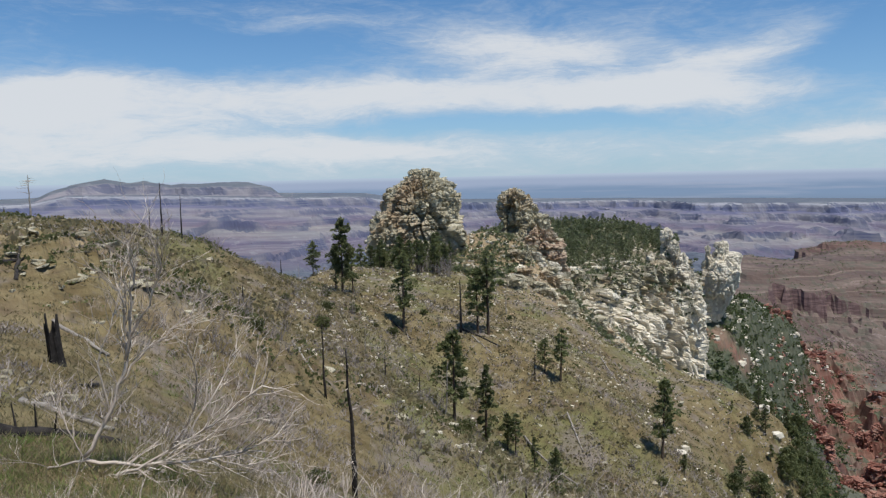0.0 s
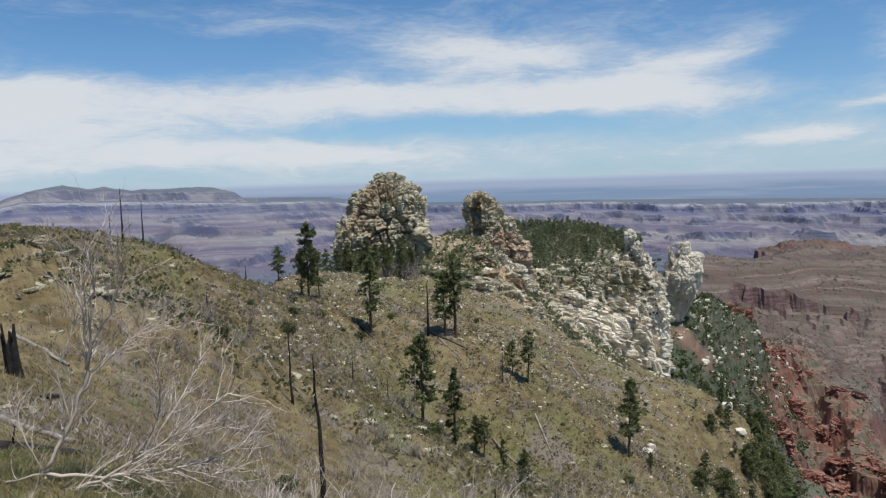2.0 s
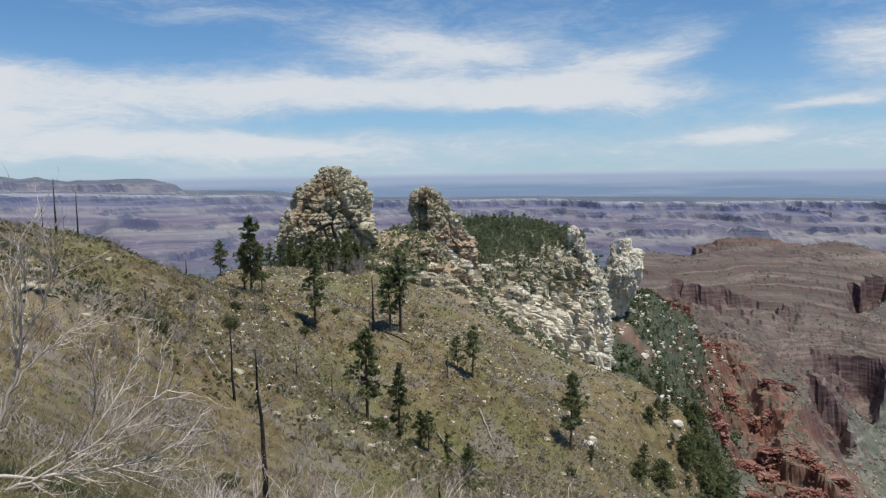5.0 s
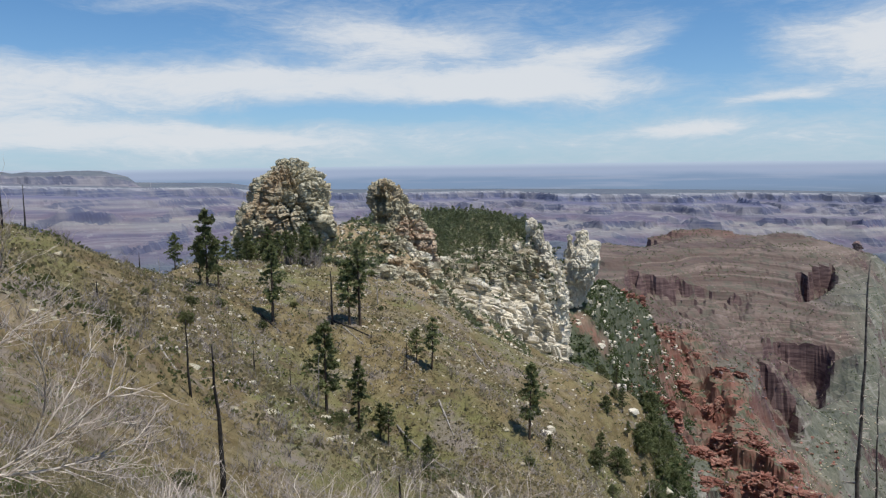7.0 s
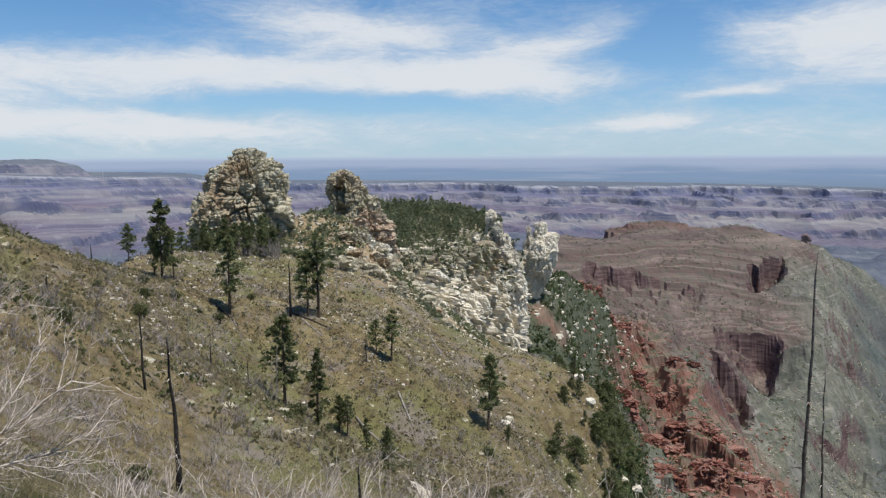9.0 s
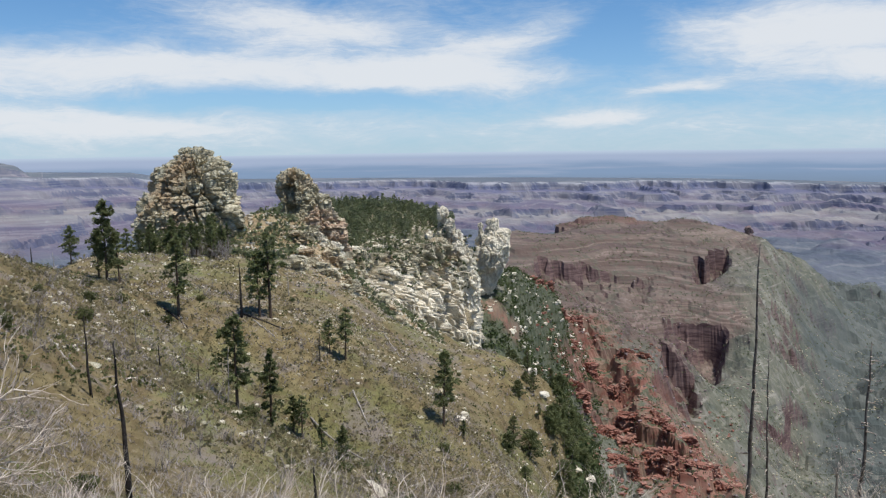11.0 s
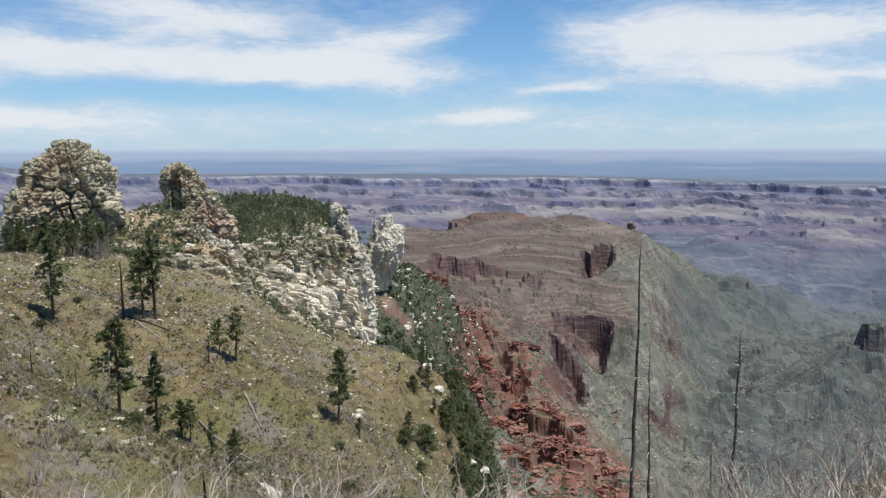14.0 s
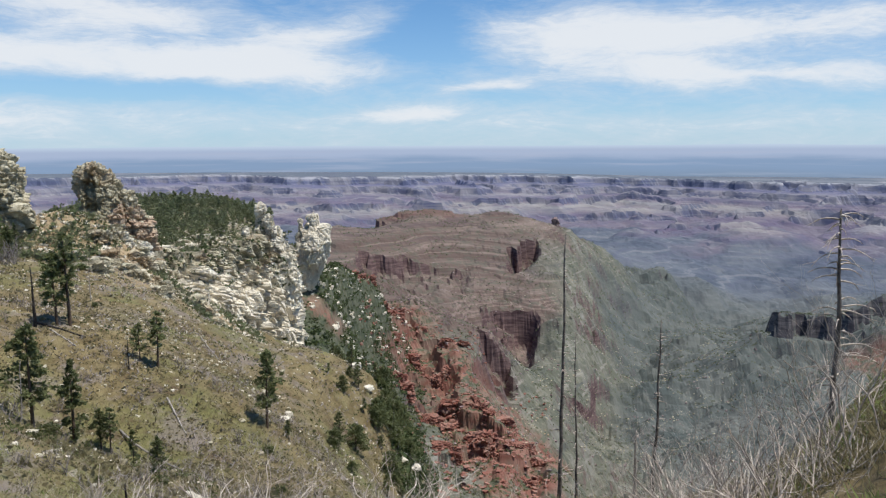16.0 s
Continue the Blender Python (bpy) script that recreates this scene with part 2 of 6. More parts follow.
def near_land(x, y):
    p = np.stack([x, y], -1)
    r = np.hypot(x, y)
    z = LAND(x, y)
    rough = step(r, 4, 60)
    z = z + 0.9 * rough * fbm(p / 18.0, 5, 3) + 0.10 * fbm(p / 1.7, 3, 8)
    a = np.degrees(np.arctan2(x, y))
    crag = np.exp(-(((a + 36) / 7) ** 2 + ((r - 72) / 22) ** 2))
    z = z + crag * (terrace(z, 1.1, 0.12, 0.5 * fbm(p / 9.0, 2, 5)) - z)
    return z


def scarp(z, r, a, line, fall, ends, wide, seed, sharp=7.0):
    """Cuts a cliff into the slope: line gives its distance by heading, fall its height by heading; the foot runs out over a width."""
    near = (a > ends[0] - 1.5) & (a < ends[1] + 1.5) & (r < max(line[1]) + 80) & (r > min(line[1]) - wide - 80)
    z = z.copy()
    z[near] = cut_back(z[near], r[near], a[near], line, fall, ends, wide, seed, sharp)
    return z


def cut_back(z, r, a, line, fall, ends, wide, seed, sharp):
    p = np.stack([r * np.sin(np.radians(a)), r * np.cos(np.radians(a))], -1)
    wob = fbm(p / 55.0, 4, seed, 0.6)
    e = r - np.interp(a, *line) + 26 * wob + 1.3 * sharp * fbm(p / 13.0, 3, seed + 40)
    tall = np.interp(a + 0.35 * wob, *fall) * step(a + 0.4 * wob, ends[0], ends[0] + 0.6) * (1 - step(a + 0.4 * wob, ends[1] - 0.9, ends[1] + 0.2))
    return z - tall * (0.72 * (1 - step(e, -sharp, 0)) + 0.28 * (1 - step(e, -3.4 * sharp, -2.4 * sharp))) * step(e, -wide, -0.25 * wide)


# the far rim: its edge and the wooded crown on the left, as headings and heights in degrees
EDGE_A = [-60, -41, -39, -37, -30, -22, -16, -14, -8, 0, 25, 38, 50, 80]
EDGE_E = [-1.3, -1.3, -1.27, -0.85, -1.05, -1.42, -1.48, -1.84, -2.1, -2.19, -2.46, -2.72, -2.67, -2.6]
CROWN_A = [-60, -41, -39.3, -37.9, -36.1, -34.5, -32.9, -31.7, -30.2, -27.1, -24.7, -23, -22]
CROWN_E = [-1.3, -1.6, -1.3, -0.63, -0.02, 0.22, -0.1, 0.0, -0.28, -0.22, -0.27, -0.72, -1.6]


def far_edge(x, y):
    """Distance past the far rim's edge, and the height of that edge."""
    a = np.degrees(np.arctan2(x, y))
    r = np.hypot(x, y)
    p = np.stack([x, y], -1)
    home = np.interp(a, [-22, -12], [3500.0, 4150.0])
    calm = np.interp(a, [-24, -14], [0.45, 1.0])
    e = r - home + calm * (260 * fbm(p / 1000.0, 4, 70, 0.6) + 150 * ridged(p / 330.0, 3, 74, 0.55) - 60)
    return e, home * np.tan(np.radians(np.interp(a, EDGE_A, EDGE_E)))


def far_land(x, y):
    p = np.stack([x, y], -1)
    r = np.hypot(x, y)
    a = np.degrees(np.arctan2(x, y))
    z = CANYON(x, y)
    lg = np.stack([np.arctan2(x, y) * 9.0, np.log(r + 1) * 9.0], -1)
    calm = 1 - 0.6 * step(r, 880, 1000) * (1 - step(r, 1450, 1600)) * (1 - step(a, 28, 30)) - 0.7 * (1 - step(r, 560, 650)) * (1 - step(a, 15, 17))
    z = z + calm * r * 0.0075 * fbm(lg * 1.6, 5, 21, 0.55)
    z = z + step(r, 250, 320) * (1 - step(r, 1900, 2400)) * calm * (0.0022 * r * fbm(lg * 7.0, 4, 25, 0.6) - 0.0012 * r * step(np.abs(vnoise(lg * np.array((3.4, 1.2)) + 8.0, 27)), 0.22, 0.0))
    # rills down the grey-green flank
    flank = step(a, 27.5, 30) * (1 - step(a, 40, 43)) * step(r, 420, 600) * (1 - step(r, 1500, 1800))
    z = z + flank * 7.0 * ridged(np.stack([r / 62.0 + 0.7 * fbm(p / 90.0, 3, 29) - a * 0.16, a * 0.12], -1), 3, 28, 0.55)
    # flat cap of the mesa
    mx, my = polar(19.2, 1410)
    md = np.hypot((x - mx) / 1.25, y - my) + 9 * fbm(p / 60.0, 4, 40) + 8
    z = np.where(md < 90, np.maximum(z, -127 - 9 * step(md, 44, 52) - 0.12 * np.maximum(0, md - 52)), z)
    # cliff bands: under the mesa, the red nose, the lower nose, the streaked wall, the red tiers
    z = scarp(z, r, a, ([13, 14.3, 17, 20, 23], [1035, 1050, 1060, 1055, 1050]), ([14, 15.5, 18, 20, 22.7], [20, 32, 24, 14, 15]), (13.6, 22.9), 150, 151)
    z = scarp(z, r, a, ([25, 26.4, 28], [1120, 1090, 1150]), ([25.3, 26.4, 28], [26, 40, 40]), (25.3, 28.1), 120, 152)
    z = scarp(z, r, a, ([14, 26], [955, 950]), ([14, 20, 26], [5, 5, 4]), (15.2, 25.9), 50, 153, 3.0)
    z = scarp(z, r, a, ([23.5, 25.5, 27.7], [885, 870, 900]), ([23.7, 25.5, 27, 28], [14, 34, 40, 36]), (23.6, 28.0), 160, 154)
    z = scarp(z, r, a, ([22, 24, 26], [648, 640, 655]), ([23.3, 24.2, 26], [18, 36, 30]), (23.2, 26.2), 110, 155)
    for line, fall, ends, sd in ((([14, 18, 21.5], [560, 585, 560]), ([15, 18, 21], [5, 9, 12]), (15.6, 21.8), 156), (([13, 17, 21.5], [470, 520, 515]), ([13, 17, 21], [5, 8, 13]), (13.6, 21.9), 157),
                                 (([17, 21, 26], [440, 440, 425]), ([17, 20, 24, 26], [6, 9, 13, 8]), (17.0, 26.0), 158), (([20, 24, 29], [385, 380, 365]), ([20, 23, 28], [8, 13, 8]), (20.0, 28.8), 159)):
        z = scarp(z, r, a, line, fall, ends, 60, sd, 4.0)
    wob = 0.6 * fbm(p / 120.0, 4, 50)
    red = step(r, 300, 340) * (1 - step(r, 800, 900)) * (1 - step(a, 26, 29))
    z = z + red * 0.5 * (terrace(z, 6.0, 0.12, wob) - z)
    mid = step(r, 900, 1000) * (1 - step(r, 1500, 1700)) * (1 - step(a, 26, 29))
    z = z + mid * 0.35 * (terrace(z, 8.0, 0.14, wob) - z)
    # ledge at the tip of the spur, and the pale-backed hill in the valley
    z = scarp(z, r, a, ([34, 38.6], [1560, 1625]), ([34, 36, 38.6], [10, 18, 14]), (34.2, 38.7), 120, 161, 5.0)
    # dark buttress that comes in from the right
    jag = fbm(p / 45.0, 4, 61)
    front = np.minimum((a - 45.6) * 15.0 + 10 * jag, r - 905 + 24 * jag)
    butt = np.interp(a, [45, 49, 50.5, 52, 60], [-191, -191, -176, -160, -150]) - 26 * (1 - step(front, -6, 2)) - 7 * (1 - step(front, -26, -20)) + np.minimum(0, front + 26) * 0.62 - 20 * (1 - step(front, -112, -104))
    butt = butt - 0.21 * np.maximum(0, r - 905) - 0.5 * np.maximum(0, r - 990)
    z = np.where((a > 36) & (a < 100) & (r > 600), np.maximum(z, butt), z)
    # the far rim: cliffs and benches in bays and headlands, with the wooded crown on the left
    e, edge = far_edge(x, y)
    drop = np.interp(e, [-2100, -1750, -1450, -1080, -1040, -760, -725, -470, -440, -215, -165, -60, -22, 0, 8],
                     [420, 352, 296, 246, 214, 186, 156, 132, 104, 84, 52, 40, 10, 4, 0])
    spur = 30 * ridged(p / 420.0, 4, 78, 0.5) * step(e, -2000, -1500) * (1 - step(e, -420, -200))
    z = np.maximum(z, np.where(e > -2100, edge - drop + spur - 12 * (1 - step(e, -420, -200)), -999))
    crown = 3620 * np.tan(np.radians(np.interp(a, CROWN_A, CROWN_E)))
    rise = (0.55 * step(e, 70, 105) + 0.45 * step(e, 0, 260)) * (1 - step(r, 4000, 4400)) * (a < -21.5)
    z = z + rise * np.maximum(0, crown + 4 * fbm(np.stack([a * 1.5, r / 200.0], -1), 3, 83) - z)
    return z


def land(x, y):
    """Height of the ground, and which part of it is which (near hill, promontory, canyon)."""
    x, y = np.asarray(x, float), np.asarray(y, float)
    r = np.hypot(x, y)
    ins = inside(x, y, RIM_XY)
    n = np.where(r < 420, near_land(x, y), -900) - 4.0 * np.maximum(0, r - 300)
    t = TOP(x, y) + 1.2 * fbm(np.stack([x, y], -1) / 14.0, 4, 90)
    pp = np.stack([x, y], -1)
    t = t + 0.85 * (1 - step(ins, 25, 60)) * (terrace(t, 3.8, 0.08, 0.5 * fbm(pp / 22.0, 3, 92)) - t)
    t = np.where(ins > -3, t - 60 * step(-ins, -3.0, 3.0), -900)
    c = far_land(x, y) - 5.0 * np.maximum(0, 240 - r)
    z = np.maximum(np.maximum(n, t), c)
    return z, (n >= z - 0.01), (t >= z - 0.01), (c >= z - 0.01)


def ground_z(x, y):
    return float(land(np.array([x]), np.array([y]))[0][0])


# ---------------- mesh helpers ----------------


def mesh_of(name, verts, faces, mat=None, smooth=False):
    """A mesh from arrays: vertices (n, 3) and faces (m, 3 or 4)."""
    verts, faces = np.asarray(verts, np.float32), np.asarray(faces, np.int32)
    me = bpy.data.meshes.new(name)
    k = faces.shape[1]
    me.vertices.add(len(verts))
    me.vertices.foreach_set("co", verts.ravel())
    me.loops.add(faces.size)
    me.loops.foreach_set("vertex_index", faces.ravel())
    me.polygons.add(len(faces))
    me.polygons.foreach_set("loop_start", np.arange(0, faces.size, k, dtype=np.int32))
    me.polygons.foreach_set("use_smooth", np.full(len(faces), smooth))
    me.update(calc_edges=True)
    if mat:
        me.materials.append(mat)
    return me


def part(name, me, parent, label=""):
    ob = new(name, me)
    ob.parent = parent
    return tagged(ob, label)


def grid_faces(nr, nc, wrap=False):
    i, j = np.meshgrid(np.arange(nr - 1), np.arange(nc if wrap else nc - 1), indexing="ij")
    j2 = (j + 1) % nc
    return np.stack([i * nc + j, i * nc + j2, (i + 1) * nc + j2, (i + 1) * nc + j], -1).reshape(-1, 4)


# ---------------- materials ----------------
GRASS, g = material("dry_hillside")
pos = g.n("ShaderNodeNewGeometry").outputs["Position"]
nz = g.n("ShaderNodeSeparateXYZ", {0: g.n("ShaderNodeNewGeometry").outputs["True Normal"]}).outputs[2]
hz = g.n("ShaderNodeSeparateXYZ", {0: pos}).outputs[2]
big, midn, tiny = g.noise(pos, 0.035, 5), g.noise(pos, 0.35, 6, 0.65), g.noise(pos, 4.0, 5, 0.7)
hill = g.mix(g.ramp(midn, 0.38, 0.62), (0.125, 0.092, 0.042), (0.215, 0.170, 0.084))
hill = g.mix(g.m("MULTIPLY", g.ramp(big, 0.48, 0.60), 0.75), hill, (0.140, 0.140, 0.052))
hill = g.mix(g.ramp(g.noise(pos, 0.12, 5, 0.7), 0.54, 0.68), hill, (0.105, 0.072, 0.042))
hill = g.mix(g.m("MULTIPLY", g.ramp(g.noise(pos, 0.06, 6, 0.7, 0.3), 0.52, 0.64), 0.55), hill, (0.245, 0.20, 0.115))
hill = g.mix(g.m("MULTIPLY", g.ramp(g.noise(pos, 0.22, 5, 0.7), 0.55, 0.66), 0.8), hill, (0.20, 0.165, 0.128))
clod = g.noise(pos, 1.1, 5, 0.7, 0.4)
hill = g.mix(g.m("MULTIPLY", g.ramp(clod, 0.56, 0.70), 0.75), hill, (0.265, 0.215, 0.138))
hill = g.mix(g.m("MULTIPLY", g.ramp(clod, 0.46, 0.33), 0.5), hill, (0.062, 0.05, 0.03))
hill = g.mix(g.m("MULTIPLY", g.ramp(g.noise(pos, 0.10, 6, 0.72, 0.5), 0.53, 0.63), 0.7), hill, (0.205, 0.172, 0.145))
hill = g.mix(g.m("MULTIPLY", g.ramp(g.noise(pos, 0.05, 6, 0.7, 0.8), 0.56, 0.66), 0.65), hill, (0.155, 0.170, 0.06))
hill = g.mix(g.m("MULTIPLY", g.ramp(tiny, 0.62, 0.78), 0.6), hill, (0.32, 0.265, 0.18))
hill = g.mix(g.m("MULTIPLY", g.ramp(tiny, 0.42, 0.25), 0.7), hill, (0.05, 0.042, 0.027))
# red ledges
strata = g.noise(g.squash(pos, 0.006, 0.006, 0.22), 1.0, 5, 0.6)
redc = g.mix(g.ramp(strata, 0.35, 0.65), (0.175, 0.072, 0.052), (0.255, 0.135, 0.10))
redc = g.mix(g.ramp(g.noise(pos, 0.05, 6, 0.7), 0.45, 0.62), redc, (0.20, 0.14, 0.10))
scrub = g.noise(pos, 0.16, 3, 0.5)
redc = g.mix(g.m("MULTIPLY", g.ramp(scrub, 0.50, 0.58), g.ramp(nz, 0.45, 0.7)), redc, (0.095, 0.10, 0.062))
# grey-green canyon slopes
gre = g.mix(g.ramp(g.noise(pos, 0.012, 6, 0.65), 0.35, 0.65), (0.112, 0.116, 0.086), (0.175, 0.17, 0.128))
gre = g.mix(g.m("MULTIPLY", g.ramp(g.noise(pos, 0.09, 4, 0.7), 0.55, 0.62), 0.8), gre, (0.085, 0.095, 0.075))
gre = g.mix(g.m("MULTIPLY", g.ramp(g.noise(pos, 0.06, 6, 0.75, 0.6), 0.54, 0.64), 0.55), gre, (0.26, 0.245, 0.19))
gre = g.mix(g.m("MULTIPLY", g.ramp(g.noise(pos, 0.035, 6, 0.75, 0.6), 0.54, 0.64), 0.7), gre, (0.085, 0.094, 0.066))
thin_bed = g.noise(g.squash(pos, 0.003, 0.003, 0.30), 1.0, 4, 0.6)
gre = g.mix(g.m("MULTIPLY", g.ramp(thin_bed, 0.55, 0.62), g.m("MULTIPLY", 0.85, g.ramp(g.noise(pos, 0.03, 5, 0.7), 0.44, 0.60))), gre, (0.27, 0.25, 0.21))
gre = g.mix(g.m("MULTIPLY", g.ramp(thin_bed, 0.45, 0.39), g.m("MULTIPLY", 0.8, g.ramp(g.noise(pos, 0.024, 5, 0.7), 0.44, 0.60))), gre, (0.085, 0.092, 0.085))
gully = g.noise(g.squash(pos, 0.05, 0.012, 0.012), 1.0, 5, 0.7, 0.5)
gre = g.mix(g.m("MULTIPLY", g.ramp(gully, 0.53, 0.63), 0.55), gre, (0.24, 0.23, 0.20))
gre = g.mix(g.m("MULTIPLY", g.ramp(gully, 0.46, 0.36), 0.5), gre, (0.085, 0.095, 0.08))
# Gorge side: slope colour darkened and blued, with gorge shade and haze painted in.
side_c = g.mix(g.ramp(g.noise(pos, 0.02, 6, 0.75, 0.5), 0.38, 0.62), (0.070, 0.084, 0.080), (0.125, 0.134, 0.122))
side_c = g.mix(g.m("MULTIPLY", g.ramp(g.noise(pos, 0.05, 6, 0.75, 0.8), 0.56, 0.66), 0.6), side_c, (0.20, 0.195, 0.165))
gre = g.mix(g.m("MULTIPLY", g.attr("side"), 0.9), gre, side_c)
gre = g.mix(g.m("MULTIPLY", g.attr("talus"), 0.75), gre, g.mix(g.ramp(g.noise(pos, 0.2, 4), 0.4, 0.6), (0.05, 0.066, 0.034), (0.105, 0.11, 0.066)))
# banded far walls: blue haze and the shade under the rim are mixed into the colours
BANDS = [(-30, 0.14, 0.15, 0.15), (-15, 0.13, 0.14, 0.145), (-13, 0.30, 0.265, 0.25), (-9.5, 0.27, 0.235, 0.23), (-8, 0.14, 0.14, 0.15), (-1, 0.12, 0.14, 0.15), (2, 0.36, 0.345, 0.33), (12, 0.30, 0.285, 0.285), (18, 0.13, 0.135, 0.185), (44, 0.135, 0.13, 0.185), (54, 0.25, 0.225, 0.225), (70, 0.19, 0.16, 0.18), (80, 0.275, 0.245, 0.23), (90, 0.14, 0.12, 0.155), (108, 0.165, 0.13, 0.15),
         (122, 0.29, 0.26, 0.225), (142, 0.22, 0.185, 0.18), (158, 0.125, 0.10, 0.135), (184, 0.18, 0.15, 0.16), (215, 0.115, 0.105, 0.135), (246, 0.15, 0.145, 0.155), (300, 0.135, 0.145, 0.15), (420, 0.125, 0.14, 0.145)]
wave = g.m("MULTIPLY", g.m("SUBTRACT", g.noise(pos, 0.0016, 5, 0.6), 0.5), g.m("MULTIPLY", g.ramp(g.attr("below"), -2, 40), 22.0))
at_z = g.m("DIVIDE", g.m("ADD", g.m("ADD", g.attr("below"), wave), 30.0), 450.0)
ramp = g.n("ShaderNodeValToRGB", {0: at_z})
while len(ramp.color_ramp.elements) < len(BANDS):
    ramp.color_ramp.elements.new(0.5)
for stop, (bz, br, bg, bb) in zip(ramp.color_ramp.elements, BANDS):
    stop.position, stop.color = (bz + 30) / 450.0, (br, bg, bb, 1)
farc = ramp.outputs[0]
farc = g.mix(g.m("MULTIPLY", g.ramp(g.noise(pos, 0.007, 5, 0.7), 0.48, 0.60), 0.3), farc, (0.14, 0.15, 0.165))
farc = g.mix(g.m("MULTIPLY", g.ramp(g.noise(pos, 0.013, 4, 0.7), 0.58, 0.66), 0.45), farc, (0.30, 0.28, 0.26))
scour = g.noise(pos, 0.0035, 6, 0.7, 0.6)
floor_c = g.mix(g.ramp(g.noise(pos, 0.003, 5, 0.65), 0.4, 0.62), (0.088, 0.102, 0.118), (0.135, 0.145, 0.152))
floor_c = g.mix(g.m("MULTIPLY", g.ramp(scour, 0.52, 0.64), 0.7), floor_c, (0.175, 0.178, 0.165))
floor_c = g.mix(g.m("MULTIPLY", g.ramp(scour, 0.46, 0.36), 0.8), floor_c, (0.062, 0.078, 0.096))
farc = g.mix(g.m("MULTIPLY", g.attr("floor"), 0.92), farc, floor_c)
# Steep far faces get the blue of their shade painted in.
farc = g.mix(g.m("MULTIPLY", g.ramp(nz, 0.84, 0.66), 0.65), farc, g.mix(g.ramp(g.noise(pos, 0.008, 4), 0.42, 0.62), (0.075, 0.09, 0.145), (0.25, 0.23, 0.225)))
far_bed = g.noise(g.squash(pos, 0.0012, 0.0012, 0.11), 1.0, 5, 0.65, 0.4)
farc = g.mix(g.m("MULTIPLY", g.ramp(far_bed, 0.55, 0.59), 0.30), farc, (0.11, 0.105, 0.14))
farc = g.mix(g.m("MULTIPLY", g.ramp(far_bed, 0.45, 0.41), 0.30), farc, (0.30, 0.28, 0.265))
# Overall blue tint, again for distance haze.
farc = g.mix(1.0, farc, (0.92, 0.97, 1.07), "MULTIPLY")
mesac = g.mix(g.ramp(g.noise(g.squash(pos, 0.002, 0.002, 0.12), 1.0, 5, 0.6), 0.4, 0.6), (0.118, 0.084, 0.068), (0.178, 0.137, 0.112))
mesac = g.mix(g.m("MULTIPLY", g.ramp(g.noise(pos, 0.06, 4, 0.7), 0.5, 0.6), 0.7), mesac, (0.108, 0.106, 0.078))
mesac = g.mix(g.m("MULTIPLY", g.ramp(thin_bed, 0.54, 0.60), 0.6), mesac, (0.25, 0.19, 0.16))
mesac = g.mix(g.m("MULTIPLY", g.ramp(thin_bed, 0.45, 0.37), 0.7), mesac, (0.095, 0.065, 0.062))
# Wall rock, with the shade of the cliff band darkened into its colours.
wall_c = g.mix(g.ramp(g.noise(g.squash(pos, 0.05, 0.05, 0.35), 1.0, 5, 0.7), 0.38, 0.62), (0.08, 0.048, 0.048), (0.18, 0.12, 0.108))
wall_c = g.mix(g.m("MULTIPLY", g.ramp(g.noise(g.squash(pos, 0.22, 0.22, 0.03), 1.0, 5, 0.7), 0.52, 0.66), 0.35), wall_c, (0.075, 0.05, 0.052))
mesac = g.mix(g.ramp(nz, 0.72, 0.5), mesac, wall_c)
mesac = g.mix(g.m("MULTIPLY", g.attr("cap"), 0.45), mesac, (0.165, 0.085, 0.068))
ledge = g.mix(g.ramp(midn, 0.35, 0.65), (0.33, 0.235, 0.135), (0.42, 0.335, 0.21))
grey_ledge = g.mix(g.ramp(midn, 0.38, 0.62), (0.20, 0.18, 0.12), (0.38, 0.345, 0.255))
ledge = g.mix(g.attr("ochre"), grey_ledge, ledge)
ledge = g.mix(g.m("MULTIPLY", g.ramp(clod, 0.5, 0.62), 0.8), ledge, (0.15, 0.125, 0.08))
ledge = g.mix(g.m("MULTIPLY", g.ramp(tiny, 0.52, 0.7), 0.8), ledge, (0.13, 0.105, 0.065))
bare = g.m("MULTIPLY", g.attr("rocky"), g.m("ADD", 0.6, g.m("MULTIPLY", g.ramp(nz, 0.95, 0.75), 0.4)))
col = g.mix(bare, hill, ledge)
# Steep canyon faces reuse the wall colour with its painted shade, greyer by the gorge.
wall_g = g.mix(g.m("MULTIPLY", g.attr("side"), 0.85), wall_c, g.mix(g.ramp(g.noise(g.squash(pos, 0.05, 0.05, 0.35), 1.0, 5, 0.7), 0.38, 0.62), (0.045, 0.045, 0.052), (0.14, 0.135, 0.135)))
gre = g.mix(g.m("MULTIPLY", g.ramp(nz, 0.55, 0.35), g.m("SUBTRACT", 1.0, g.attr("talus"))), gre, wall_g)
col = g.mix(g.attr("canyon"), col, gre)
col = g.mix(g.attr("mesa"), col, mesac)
col = g.mix(g.attr("red"), col, redc)
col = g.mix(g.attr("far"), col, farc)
col = g.mix(g.m("MULTIPLY", g.m("SUBTRACT", 1.0, g.attr("canyon"), clamp=True), g.m("MULTIPLY", g.ramp(g.noise(pos, 0.55, 6, 0.75, 0.8), 0.55, 0.66), 0.35)), col, (0.075, 0.064, 0.04))
hgt = g.m("ADD", g.m("MULTIPLY", tiny, 0.12), g.m("ADD", g.m("MULTIPLY", midn, 0.4), g.m("MULTIPLY", clod, 0.3)))
g.surface(col, 0.95, hgt, 0.5, 0.7)

